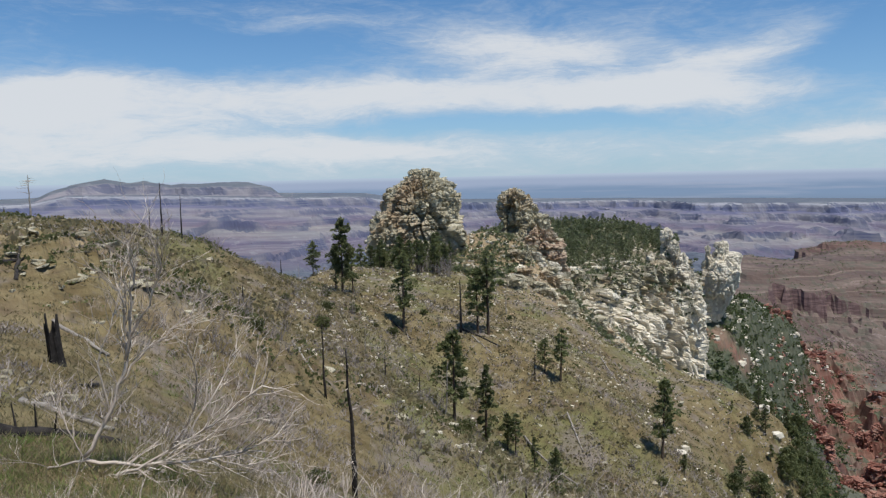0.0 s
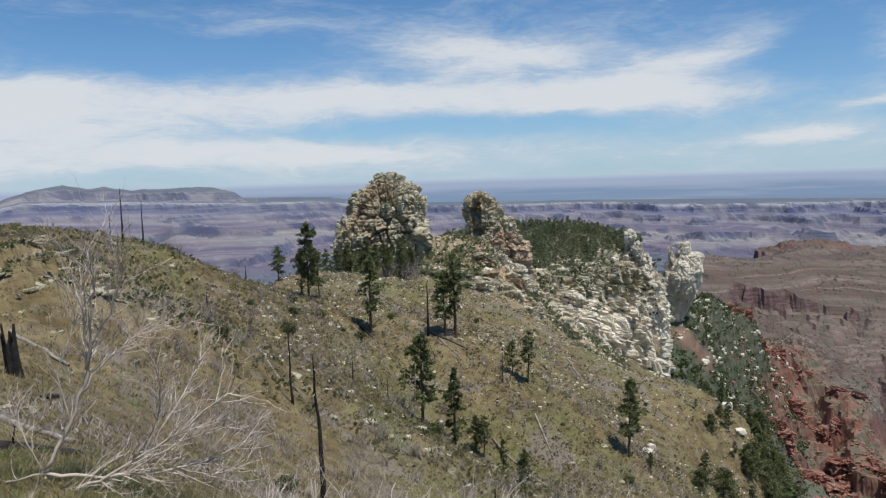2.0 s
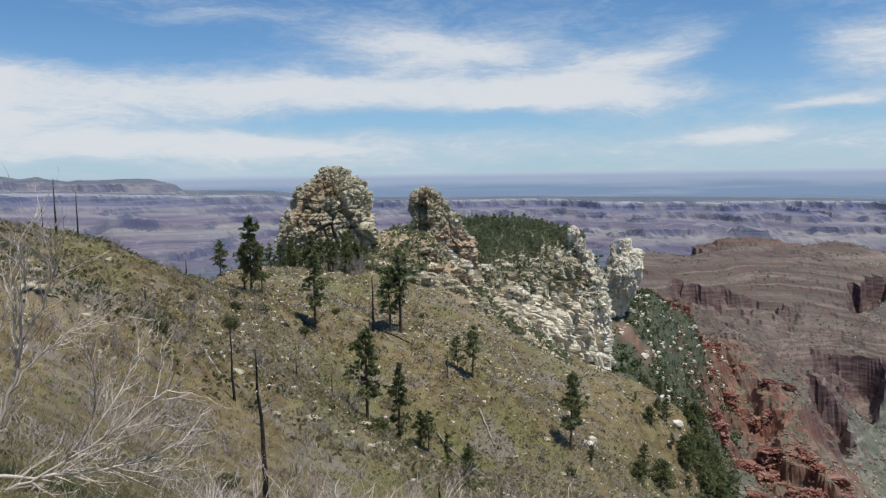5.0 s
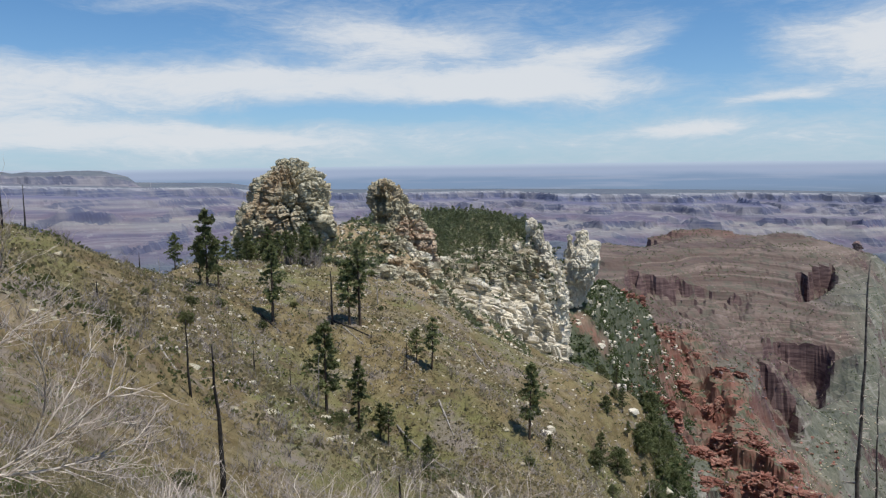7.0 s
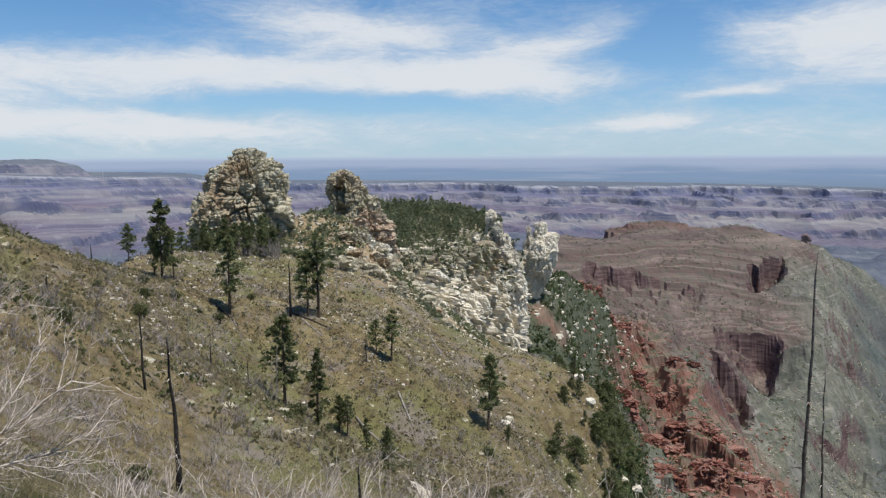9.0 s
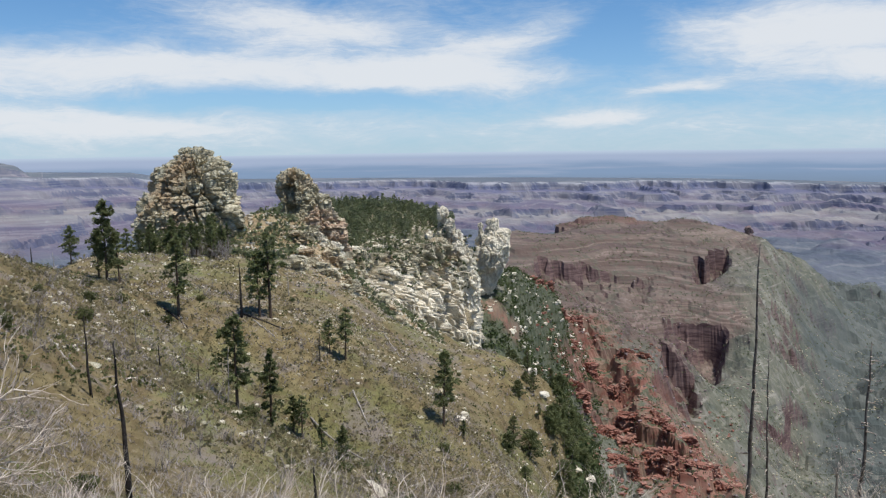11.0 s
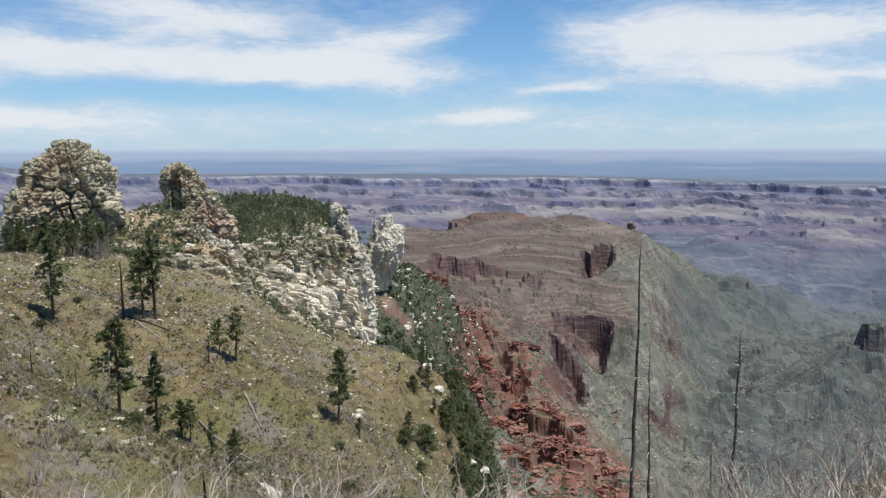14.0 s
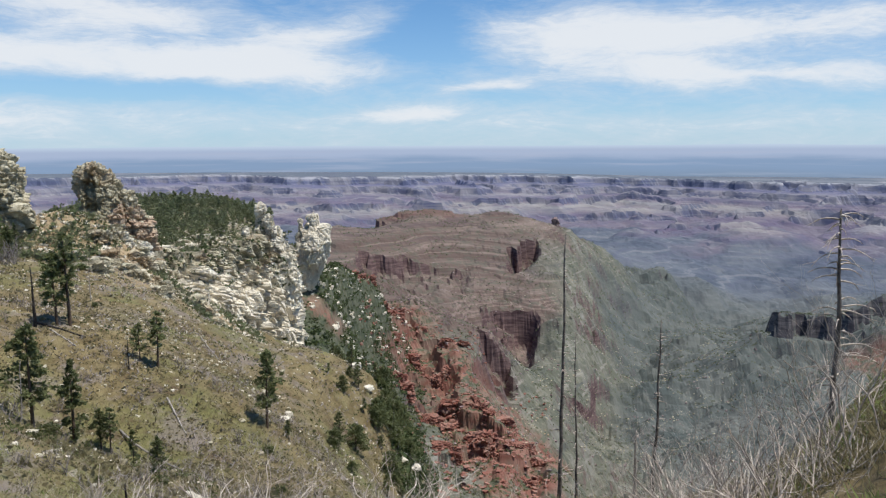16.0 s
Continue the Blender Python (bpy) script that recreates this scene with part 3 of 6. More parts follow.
ROCK, k = material("grey_limestone")
pos = k.n("ShaderNodeNewGeometry").outputs["Position"]
rnd = k.n("ShaderNodeNewGeometry").outputs["Random Per Island"]
c0 = k.mix(k.ramp(k.noise(pos, 0.35, 5, 0.6), 0.35, 0.65), (0.38, 0.335, 0.225), (0.57, 0.52, 0.385))
c0 = k.mix(k.ramp(k.noise(k.squash(pos, 0.12, 0.12, 0.9), 1.0, 5, 0.6), 0.52, 0.70), c0, (0.23, 0.20, 0.13))
c0 = k.mix(k.m("MULTIPLY", k.ramp(k.noise(pos, 1.6, 5, 0.7), 0.55, 0.75), 0.6), c0, (0.12, 0.115, 0.085))
c0 = k.mix(k.m("MULTIPLY", k.ramp(k.noise(pos, 0.07, 3), 0.52, 0.66), 0.6), c0, (0.36, 0.235, 0.13))
k.surface(c0, 0.92, k.m("ADD", k.noise(pos, 1.2, 6, 0.7), k.m("MULTIPLY", k.noise(pos, 6.0, 4, 0.7), 0.3)), 0.5, 0.8)

PINK, k = material("reddish_limestone")
pos = k.n("ShaderNodeNewGeometry").outputs["Position"]
c0 = k.mix(k.ramp(k.noise(k.squash(pos, 0.1, 0.1, 0.7), 1.0, 5, 0.6), 0.40, 0.60), (0.41, 0.295, 0.205), (0.52, 0.44, 0.32))
c0 = k.mix(k.m("MULTIPLY", k.ramp(k.noise(pos, 1.4, 5, 0.7), 0.55, 0.72), 0.6), c0, (0.15, 0.125, 0.09))
k.surface(c0, 0.92, k.noise(pos, 1.3, 6, 0.7), 0.5, 0.8)

PALE, k = material("white_sandstone")
pos = k.n("ShaderNodeNewGeometry").outputs["Position"]
c0 = k.mix(k.ramp(k.noise(pos, 0.12, 5, 0.6), 0.35, 0.65), (0.62, 0.555, 0.43), (0.80, 0.735, 0.60))
c0 = k.mix(k.m("MULTIPLY", k.ramp(k.noise(k.squash(pos, 0.5, 0.5, 0.06), 1.0, 5, 0.65), 0.55, 0.7), 0.6), c0, (0.27, 0.225, 0.165))
c0 = k.mix(k.m("MULTIPLY", k.ramp(k.noise(pos, 0.9, 5, 0.7), 0.60, 0.75), 0.45), c0, (0.19, 0.165, 0.12))
k.surface(c0, 0.9, k.m("ADD", k.noise(pos, 0.9, 6, 0.7), k.m("MULTIPLY", k.noise(pos, 5.0, 4, 0.7), 0.25)), 0.6, 0.8)


def plain(name, a, b, scale, rough=0.9, depth=0.02, dark=None, leafy=0.0):
    mt, q = material(name)
    where = q.n("ShaderNodeTexCoord").outputs["Object"]
    own = q.n("ShaderNodeObjectInfo").outputs["Random"]
    isl = q.n("ShaderNodeNewGeometry").outputs["Random Per Island"]
    c = q.mix(q.ramp(q.noise(where, scale, 5, 0.65), 0.35, 0.65), a, b)
    if dark:
        c = q.mix(q.m("MULTIPLY", isl, 0.8), c, dark)
    c = q.n("ShaderNodeHueSaturation", {"Value": q.m("ADD", 0.8, q.m("MULTIPLY", own, 0.4)), "Color": c}).outputs[0]
    b = q.surface(c, rough, q.noise(where, scale * 4, 5, 0.7), depth, 0.6)
    if leafy:
        thin_ = q.n("ShaderNodeBsdfTranslucent", {0: c})
        q.n("ShaderNodeOutputMaterial", {0: q.n("ShaderNodeMixShader", {0: leafy, 1: b.outputs[0], 2: thin_.outputs[0]}).outputs[0]}).is_active_output = True
    return mt


REDROCK, k = material("red_ledge_rock")
pos = k.n("ShaderNodeNewGeometry").outputs["Position"]
c0 = k.mix(k.ramp(k.noise(k.squash(pos, 0.03, 0.03, 0.5), 1.0, 5, 0.6), 0.38, 0.62), (0.22, 0.085, 0.06), (0.34, 0.175, 0.13))
c0 = k.mix(k.m("MULTIPLY", k.ramp(k.noise(pos, 0.25, 5, 0.7), 0.5, 0.65), 0.6), c0, (0.35, 0.26, 0.205))
c0 = k.mix(k.m("MULTIPLY", k.ramp(k.noise(pos, 0.5, 4, 0.7), 0.58, 0.7), 0.7), c0, (0.085, 0.05, 0.04))
k.surface(c0, 0.93, k.noise(pos, 1.0, 5, 0.7), 0.5, 0.7)
UMBER, k = material("grey_purple_cliff_rock")
pos = k.n("ShaderNodeNewGeometry").outputs["Position"]
c0 = k.mix(k.ramp(k.noise(k.squash(pos, 0.01, 0.01, 0.15), 1.0, 5, 0.6), 0.38, 0.62), (0.225, 0.15, 0.14), (0.31, 0.25, 0.235))
c0 = k.mix(k.m("MULTIPLY", k.ramp(k.noise(k.squash(pos, 0.16, 0.16, 0.02), 1.0, 4, 0.6), 0.5, 0.66), 0.6), c0, (0.15, 0.115, 0.12))
k.surface(c0, 0.93, k.noise(pos, 0.5, 5, 0.7), 0.8, 0.7)
NEEDLE = plain("pine_needles", (0.115, 0.140, 0.055), (0.19, 0.215, 0.085), 1.2, 0.7, 0.01, (0.22, 0.235, 0.12), 0.5)
BARK = plain("pine_bark", (0.085, 0.060, 0.042), (0.15, 0.11, 0.08), 3.0, 0.95, 0.04)
CHAR = plain("charred_wood", (0.018, 0.016, 0.015), (0.055, 0.048, 0.043), 2.5, 0.85, 0.04)
DARKWOOD = plain("dead_standing_wood", (0.085, 0.075, 0.066), (0.20, 0.18, 0.16), 3.0, 0.9, 0.03)
GREYWOOD = plain("weathered_wood", (0.20, 0.175, 0.15), (0.36, 0.33, 0.29), 3.0, 0.9, 0.02)
TWIG = plain("bare_twigs", (0.50, 0.435, 0.365), (0.72, 0.65, 0.56), 2.0, 0.9, 0.005, (0.36, 0.29, 0.24))
STRAW = plain("dry_grass", (0.25, 0.205, 0.112), (0.36, 0.30, 0.175), 0.15, 0.9, 0.01, (0.20, 0.19, 0.10), 0.5)
WOODS = plain("mixed_needles", (0.11, 0.15, 0.062), (0.175, 0.205, 0.095), 0.05, 0.8, 0.01, (0.25, 0.24, 0.16), 0.5)
FRESH = plain("fresh_grass", (0.17, 0.24, 0.062), (0.26, 0.32, 0.10), 0.5, 0.8, 0.01, (0.20, 0.20, 0.09), 0.5)
BRUSH = plain("grey_brush", (0.25, 0.22, 0.20), (0.37, 0.33, 0.30), 1.0, 0.9, 0.005, (0.20, 0.17, 0.155))
JUNIPER = plain("juniper_green", (0.060, 0.088, 0.034), (0.105, 0.135, 0.055), 0.3, 0.8, 0.01, (0.085, 0.105, 0.045), 0.4)
LEAF = plain("green_scrub", (0.11, 0.130, 0.045), (0.17, 0.185, 0.075), 0.8, 0.7, 0.01, (0.14, 0.14, 0.07), 0.5)

# ---------------- ground: one sheet to the horizon ----------------
rows_r = np.concatenate([[0.01, 0.3, 0.6, 1.0, 1.5], np.geomspace(2, 60, 110), np.linspace(61, 330, 170), np.linspace(332, 760, 150), np.geomspace(766, 2000, 110), np.linspace(2015, 4700, 170)])
rows_a = np.radians(np.concatenate([np.arange(-180, -46, 4.0), np.arange(-45, 58, 0.21), np.arange(59, 180, 4.0)]))
R, A = np.meshgrid(rows_r, rows_a, indexing="ij")
gx, gy = (R * np.sin(A)).ravel(), (R * np.cos(A)).ravel()
gz, is_n, is_t, is_c = land(gx, gy)
gverts = np.concatenate([np.stack([gx, gy, gz], -1), [(0, 0, -1.6)]])
gf = grid_faces(len(rows_r), len(rows_a), wrap=True)[:, ::-1]
nk = len(rows_a) // 4
gf = np.concatenate([gf, [(0, 3 * nk, 2 * nk, nk)]])
ground_me = mesh_of("ground", gverts, gf, GRASS)
gr, ga = np.hypot(gx, gy), np.degrees(np.arctan2(gx, gy))
gp = np.stack([gx, gy], -1)
soft_c = is_c * 1.0
slope_dip = -gz / gr
dip = np.degrees(np.arctan2(gz, gr)) + 0.5 * fbm(gp / 40.0, 4, 101)
lo_a = np.interp(dip, [-27, -22, -19, -17, -15.5, -14, -12.4], [25, 20.5, 18, 16.6, 15.2, 16.4, 16.6])
hi_a = np.interp(dip, [-27, -24, -21, -19, -16, -14, -12.4], [31, 30.5, 27, 25, 22.3, 20.3, 18])
wander = 0.8 * fbm(gp / 30.0, 4, 102)
redness = is_c * (1 - step(gr, 650, 720)) * step(ga + wander - lo_a, -0.4, 0.5) * step(hi_a - ga - wander, -0.4, 0.6) * (1 - step(dip, -12.6, -12.0))
redness *= 0.6 + 0.4 * step(fbm(gp / 25.0, 4, 107), -0.35, 0.1)


def in_fan(x, y, z):
    """Share of the bare red scree below the nose of the cliff."""
    r_, a_ = np.hypot(x, y), np.degrees(np.arctan2(x, y))
    p_ = np.stack([x, y], -1)
    return np.exp(-((-z / r_ - 0.203 - (a_ - 9.4) * 0.0141 + 0.006 * fbm(p_ / 9.0, 3, 108)) / 0.011) ** 2) * step(a_, 8.8, 9.2) * (1 - step(a_, 12.4, 13.4)) * step(r_, 316, 324) * (1 - step(r_, 430, 445))


fan = is_c * in_fan(gx, gy, gz)
buttress_red = is_c * step(ga, 48.5, 50.5) * step(gr, 740, 790) * (1 - step(gr, 858, 878)) * step(fbm(gp / 50.0, 4, 109), -0.2, 0.2)
redness = np.clip(redness + fan * 1.3 + 0.8 * buttress_red, 0, 1)
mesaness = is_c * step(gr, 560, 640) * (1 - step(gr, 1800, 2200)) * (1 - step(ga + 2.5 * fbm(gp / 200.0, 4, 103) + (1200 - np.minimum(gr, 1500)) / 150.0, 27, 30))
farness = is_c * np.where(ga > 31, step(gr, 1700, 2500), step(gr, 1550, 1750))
past, edge_z = far_edge(gx, gy)
depth_below = np.where(past > 8, -3.0 - 0.1 * np.minimum(past, 300) * (ga < -21.5), edge_z - gz)
rocky = is_t * (1 - step(inside(gx, gy, RIM_XY), 30, 60)) + is_n * step(gr + 8 * fbm(gp / 12.0, 3, 110) + 16 * np.exp(-((ga + 2.5) / 3.0) ** 2), 180, 196) * step(ga + 2 * fbm(gp / 20.0, 3, 104), -11.5, -9) * (1 - step(ga, 5.0, 7.0))
rocky = np.clip(rocky + is_n * np.exp(-(((ga + 36) / 8) ** 2 + ((gr - 74) / 20) ** 2)) * step(fbm(gp / 5.0, 3, 105), 0.0, 0.3), 0, 1)
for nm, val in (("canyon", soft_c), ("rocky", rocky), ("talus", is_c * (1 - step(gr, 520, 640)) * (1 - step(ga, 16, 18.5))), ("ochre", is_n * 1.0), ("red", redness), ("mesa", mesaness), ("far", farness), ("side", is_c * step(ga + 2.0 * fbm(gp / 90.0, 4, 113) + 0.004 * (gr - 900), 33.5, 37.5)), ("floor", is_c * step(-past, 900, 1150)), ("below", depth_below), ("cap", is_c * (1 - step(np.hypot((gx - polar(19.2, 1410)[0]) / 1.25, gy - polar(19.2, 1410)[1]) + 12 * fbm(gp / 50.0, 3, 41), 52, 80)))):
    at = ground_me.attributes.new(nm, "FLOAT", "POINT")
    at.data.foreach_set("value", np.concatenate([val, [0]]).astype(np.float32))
ground = tagged(new("ground", ground_me), "dry grassy burnt hillside falling into a red canyon", "ground", kind="structure")

# backdrop for the plain beyond the far rim: self-lit, tilted up to the horizon, haze painted in
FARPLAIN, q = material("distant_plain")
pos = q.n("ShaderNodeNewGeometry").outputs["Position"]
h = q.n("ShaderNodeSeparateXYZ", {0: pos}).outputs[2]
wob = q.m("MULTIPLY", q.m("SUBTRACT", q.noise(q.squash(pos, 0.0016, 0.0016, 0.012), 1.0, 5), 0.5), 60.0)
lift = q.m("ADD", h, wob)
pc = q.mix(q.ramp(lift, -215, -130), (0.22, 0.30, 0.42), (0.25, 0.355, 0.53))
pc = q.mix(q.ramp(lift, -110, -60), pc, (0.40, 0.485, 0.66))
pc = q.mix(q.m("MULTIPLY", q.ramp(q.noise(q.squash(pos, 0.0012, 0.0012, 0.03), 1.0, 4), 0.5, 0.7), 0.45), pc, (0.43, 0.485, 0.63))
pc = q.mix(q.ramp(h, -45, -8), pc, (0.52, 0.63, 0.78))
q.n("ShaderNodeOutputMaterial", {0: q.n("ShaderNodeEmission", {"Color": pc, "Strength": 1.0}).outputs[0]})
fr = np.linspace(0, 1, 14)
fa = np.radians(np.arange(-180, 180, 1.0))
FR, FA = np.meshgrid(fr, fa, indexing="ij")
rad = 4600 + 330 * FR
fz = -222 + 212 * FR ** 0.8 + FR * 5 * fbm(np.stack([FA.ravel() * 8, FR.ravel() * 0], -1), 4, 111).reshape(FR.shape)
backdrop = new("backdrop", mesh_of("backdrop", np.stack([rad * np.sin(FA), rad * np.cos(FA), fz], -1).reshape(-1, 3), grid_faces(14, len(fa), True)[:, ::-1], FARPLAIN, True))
tagged(backdrop, "self-lit backdrop of a blue plain, haze painted in, up to the horizon", "plain", kind="structure")

# ---------------- crags and cliffs ----------------


def bedded(s_, z, tall, wide, seed, joint=0.09):
    """Bedded, jointed rock: each block of a course stands out by its own amount; joints and partings are cut back."""
    course = z / tall
    ci = np.floor(course)
    cf = course - ci
    shift = hash_grid(np.stack([ci, ci * 0 + 3], -1), seed)
    width = wide * (0.6 + 0.9 * hash_grid(np.stack([ci, ci * 0 + 5], -1), seed))
    run = s_ / width + shift * 7
    bi = np.floor(run)
    bf = run - bi
    own = hash_grid(np.stack([ci, bi], -1), seed + 1)
    ledge = hash_grid(np.stack([ci, ci * 0 + 9], -1), seed + 2)
    gap = np.minimum(np.minimum(bf, 1 - bf) * width / tall, np.minimum(cf, 1 - cf))
    tilt = (bf - 0.5) * (hash_grid(np.stack([bi, ci], -1), seed + 3) - 0.5) * 0.8
    return (own - 0.5) + 0.6 * (ledge - 0.5) + tilt - 0.9 * (1 - step(gap, 0.0, joint))


def crag_mesh(name, mat, centre, half, foot, top, profile, square=2.6, spin=0.0, nu=260, nv=110, bite=1.3, seed=1, lean=(0.0, 0.0), grain=1.0, slots=()):
    """A weathered crag: half widths in metres, heights of foot and top, profile rows of (share of height, share of width)."""
    th = np.linspace(0, 2 * math.pi, nu, endpoint=False)
    v = np.linspace(0, 1, nv)
    V, T = np.meshgrid(v, th, indexing="ij")
    shape = (np.abs(np.cos(T)) ** square + np.abs(np.sin(T)) ** square) ** (-1 / square)
    pr = np.array(profile)
    rad = np.interp(V, pr[:, 0], pr[:, 1]) * shape
    c, s_ = math.cos(radians(spin)), math.sin(radians(spin))
    ux, uy = rad * half[0] * np.cos(T), rad * half[1] * np.sin(T)
    z = foot + (top - foot) * V
    px, py = centre[0] + ux * c - uy * s_ + lean[0] * V, centre[1] + ux * s_ + uy * c + lean[1] * V
    q = np.stack([px, py, z], -1).reshape(-1, 3)
    arc = (T * (half[0] + half[1]) / 2).ravel() + 1.2 * fbm(q / 5.0, 3, seed + 5)
    zw = z.ravel() + 0.9 * fbm(q / 9.0, 3, seed + 3)
    out = 1.3 * fbm(q / 7.0, 4, seed)
    out += 0.8 * bite * bedded(arc, zw, 2.6 * grain, 3.2 * grain, seed + 9, 0.07)
    out += 0.45 * bite * bedded(arc, zw, 0.95 * grain, 1.5 * grain, seed + 19, 0.16)
    # jumbled blocks: each stands out by its own amount between deep cracks
    bent = q + 0.2 * grain * np.stack([fbm(q / (2.2 * grain), 2, seed + 61), fbm(q / (2.2 * grain), 2, seed + 62), fbm(q / (2.2 * grain), 2, seed + 63)], -1)
    for wide_, amp in ((np.array((3.0, 3.0, 4.4)) * grain, 2.1), (np.array((1.5, 1.5, 1.5)) * grain, 0.8)):
        d1, d2, own = cells(bent / wide_, seed + 65)
        out += amp * bite * (own - 0.5) - 0.9 * amp * bite * (1 - step(d2 - d1, 0.0, 0.14))
    ex, ey = (np.cos(T) * c - np.sin(T) * s_).ravel(), (np.cos(T) * s_ + np.sin(T) * c).ravel()
    edge = np.clip(rad.ravel() * 1.2, 0, 1)
    q[:, 0] += ex * out * edge
    q[:, 1] += ey * out * edge
    q[:, 2] += 0.5 * out * (V.ravel() > 0.6) * V.ravel()
    for off, wide, deep, z0, z1 in slots:
        cut = step(np.abs(q[:, 0] - centre[0] - off), wide, wide * 0.75) * step(q[:, 2], z0, z0 + 0.6) * (1 - step(q[:, 2], z1 - 0.5, z1)) * (q[:, 1] < centre[1])
        q[:, 1] += np.minimum(deep, np.maximum(0, centre[1] - q[:, 1])) * cut
    return mesh_of(name, q, grid_faces(nv, nu, True), mat), q


def stone_mesh(seed, sx, sy, sz, mat, cuts=2):
    """A broken, angular stone with worn edges."""
    bm = bmesh.new()
    rs = random.Random(seed)
    for _ in range(16):
        p = Vector((rs.uniform(-1, 1), rs.uniform(-1, 1), rs.uniform(-1, 1)))
        p /= max(abs(p.x), abs(p.y), abs(p.z)) ** 0.85
        bm.verts.new((p.x * sx, p.y * sy, p.z * sz))
    hull = bmesh.ops.convex_hull(bm, input=bm.verts)
    bmesh.ops.delete(bm, geom=[v for v in bm.verts if not v.link_faces], context="VERTS")
    me = bpy.data.meshes.new("stone")
    bm.to_mesh(me)
    bm.free()
    me.materials.append(mat)
    return me


def blocks_on(thing, q, pick, count, meshes, size, rnd, label=""):
    """Loose blocks set into a rock face, each a part of it."""
    spots = np.flatnonzero(pick)
    for _ in range(count):
        x, y, z = q[spots[rnd.randrange(len(spots))]]
        ob = part("block", rnd.choice(meshes), thing, label)
        sc = rnd.uniform(*size)
        ob.matrix_world = pose(x, y, z, rnd.uniform(-20, 20), rnd.uniform(-20, 20), rnd.uniform(0, 360)) @ Matrix.Diagonal((sc, sc, sc, 1))


ROCK_BLOCKS = [stone_mesh(i, 1.0, 0.8, 0.6, ROCK) for i in range(6)]
PALE_BLOCKS = [stone_mesh(20 + i, 1.0, 0.8, 0.65, PALE) for i in range(6)]
rng = random.Random(5)


def rock_thing(name, label, pieces, blocks, size):
    root = new(name)
    tagged(root, label, "rock formation")
    x, y = pieces[0][1]["centre"]
    root.location = (x, y, pieces[0][1]["foot"])
    bpy.context.view_layer.update()
    for pname, spec in pieces:
        me, q = crag_mesh(pname, PINK if pname == "plinth" else ROCK, **spec)
        ob = part(pname, me, root)
        ob.matrix_parent_inverse = Matrix.Translation(-root.location)
        blocks_on(root, q, (q[:, 1] < spec["centre"][1] + 3) & (q[:, 2] < spec["top"] - 1), blocks, ROCK_BLOCKS, size, rng)
    return root


rock_thing("rock_butte", "domed butte of broken grey limestone ledges, lichen stained", [
    ("dome", dict(centre=polar(-11.7, 207), half=(11.2, 11.0), foot=-27, top=2.3, seed=3, square=3.0, spin=20, nu=360, nv=150, grain=1.3, bite=1.0, 
                  profile=[(0, 1.08), (0.34, 0.98), (0.5, 0.92), (0.70, 0.88), (0.80, 0.78), (0.894, 0.52), (0.95, 0.34), (0.985, 0.2), (1, 0.02)])),
    ("buttress", dict(centre=polar(-14.4, 199), half=(5.0, 5.5), foot=-27, top=-8.5, seed=8, square=3.0, spin=10, nu=170, nv=80, bite=0.9,
                      profile=[(0, 1.25), (0.35, 1.1), (0.6, 0.92), (0.8, 0.66), (0.93, 0.4), (1, 0.02)]))], 70, (0.35, 0.9))
rock_thing("rock_pillar", "split limestone pillar above a stepped, reddish plinth", [
    ("tower", dict(centre=polar(-4.6, 216), half=(4.0, 4.6), foot=-24, top=-3.9, seed=13, square=6.0, spin=40, nu=200, nv=110, bite=0.7, grain=0.9, slots=[(-0.7, 1.6, 4.0, -17.5, -8.8)],
                   profile=[(0, 1.0), (0.25, 0.96), (0.5, 0.92), (0.75, 0.84), (0.88, 0.70), (0.97, 0.42), (1, 0.02)])),
    ("shoulder", dict(centre=polar(-3.5, 216), half=(2.9, 4.2), foot=-26, top=-6.0, seed=14, square=4.0, spin=15, nu=150, nv=90, bite=0.7, grain=0.9, profile=[(0, 1.1), (0.4, 1.0), (0.75, 0.85), (0.93, 0.6), (1, 0.02)])),
    ("step", dict(centre=polar(-2.95, 214.5), half=(3.8, 4.6), foot=-27, top=-11.3, seed=15, square=4.0, spin=25, nu=150, nv=80, bite=0.7, grain=0.9, profile=[(0, 1.15), (0.4, 1.0), (0.8, 0.88), (0.95, 0.65), (1, 0.02)])),
    ("plinth", dict(centre=polar(-2.65, 213), half=(5.6, 5.4), foot=-28, top=-13.6, seed=17, square=4.0, spin=25, nu=180, nv=90, bite=0.75, grain=0.9,
                    profile=[(0, 1.2), (0.3, 1.05), (0.55, 0.95), (0.56, 0.85), (0.85, 0.72), (0.95, 0.5), (1, 0.02)]))], 24, (0.3, 0.75))

# the white cliff under the promontory: foot and brow lines as (heading, distance, height)
FOOT = [(-3.2, 216, -33), (-1.5, 226, -38), (0.1, 236, -43), (1.9, 238, -48), (3.2, 244, -58), (5.0, 258, -64), (7.2, 276, -73), (9.2, 290, -78), (9.3, 305, -78), (9.0, 330, -74), (8.7, 350, -70)]
BROW = [(-3.2, 224, -25), (-1.5, 234, -29), (0.5, 251, -34), (2.8, 263, -36.5), (5.2, 286, -38), (6.6, 298, -36), (7.5, 304, -40), (8.6, 302, -47), (8.75, 312, -46), (8.4, 335, -42), (8.0, 352, -40)]


def line_of(rows):
    pts = np.array([(*polar(a, d), z) for a, d, z in rows])
    run = np.concatenate([[0], np.cumsum(np.hypot(*np.diff(pts[:, :2], axis=0).T))])
    return run / run[-1], pts


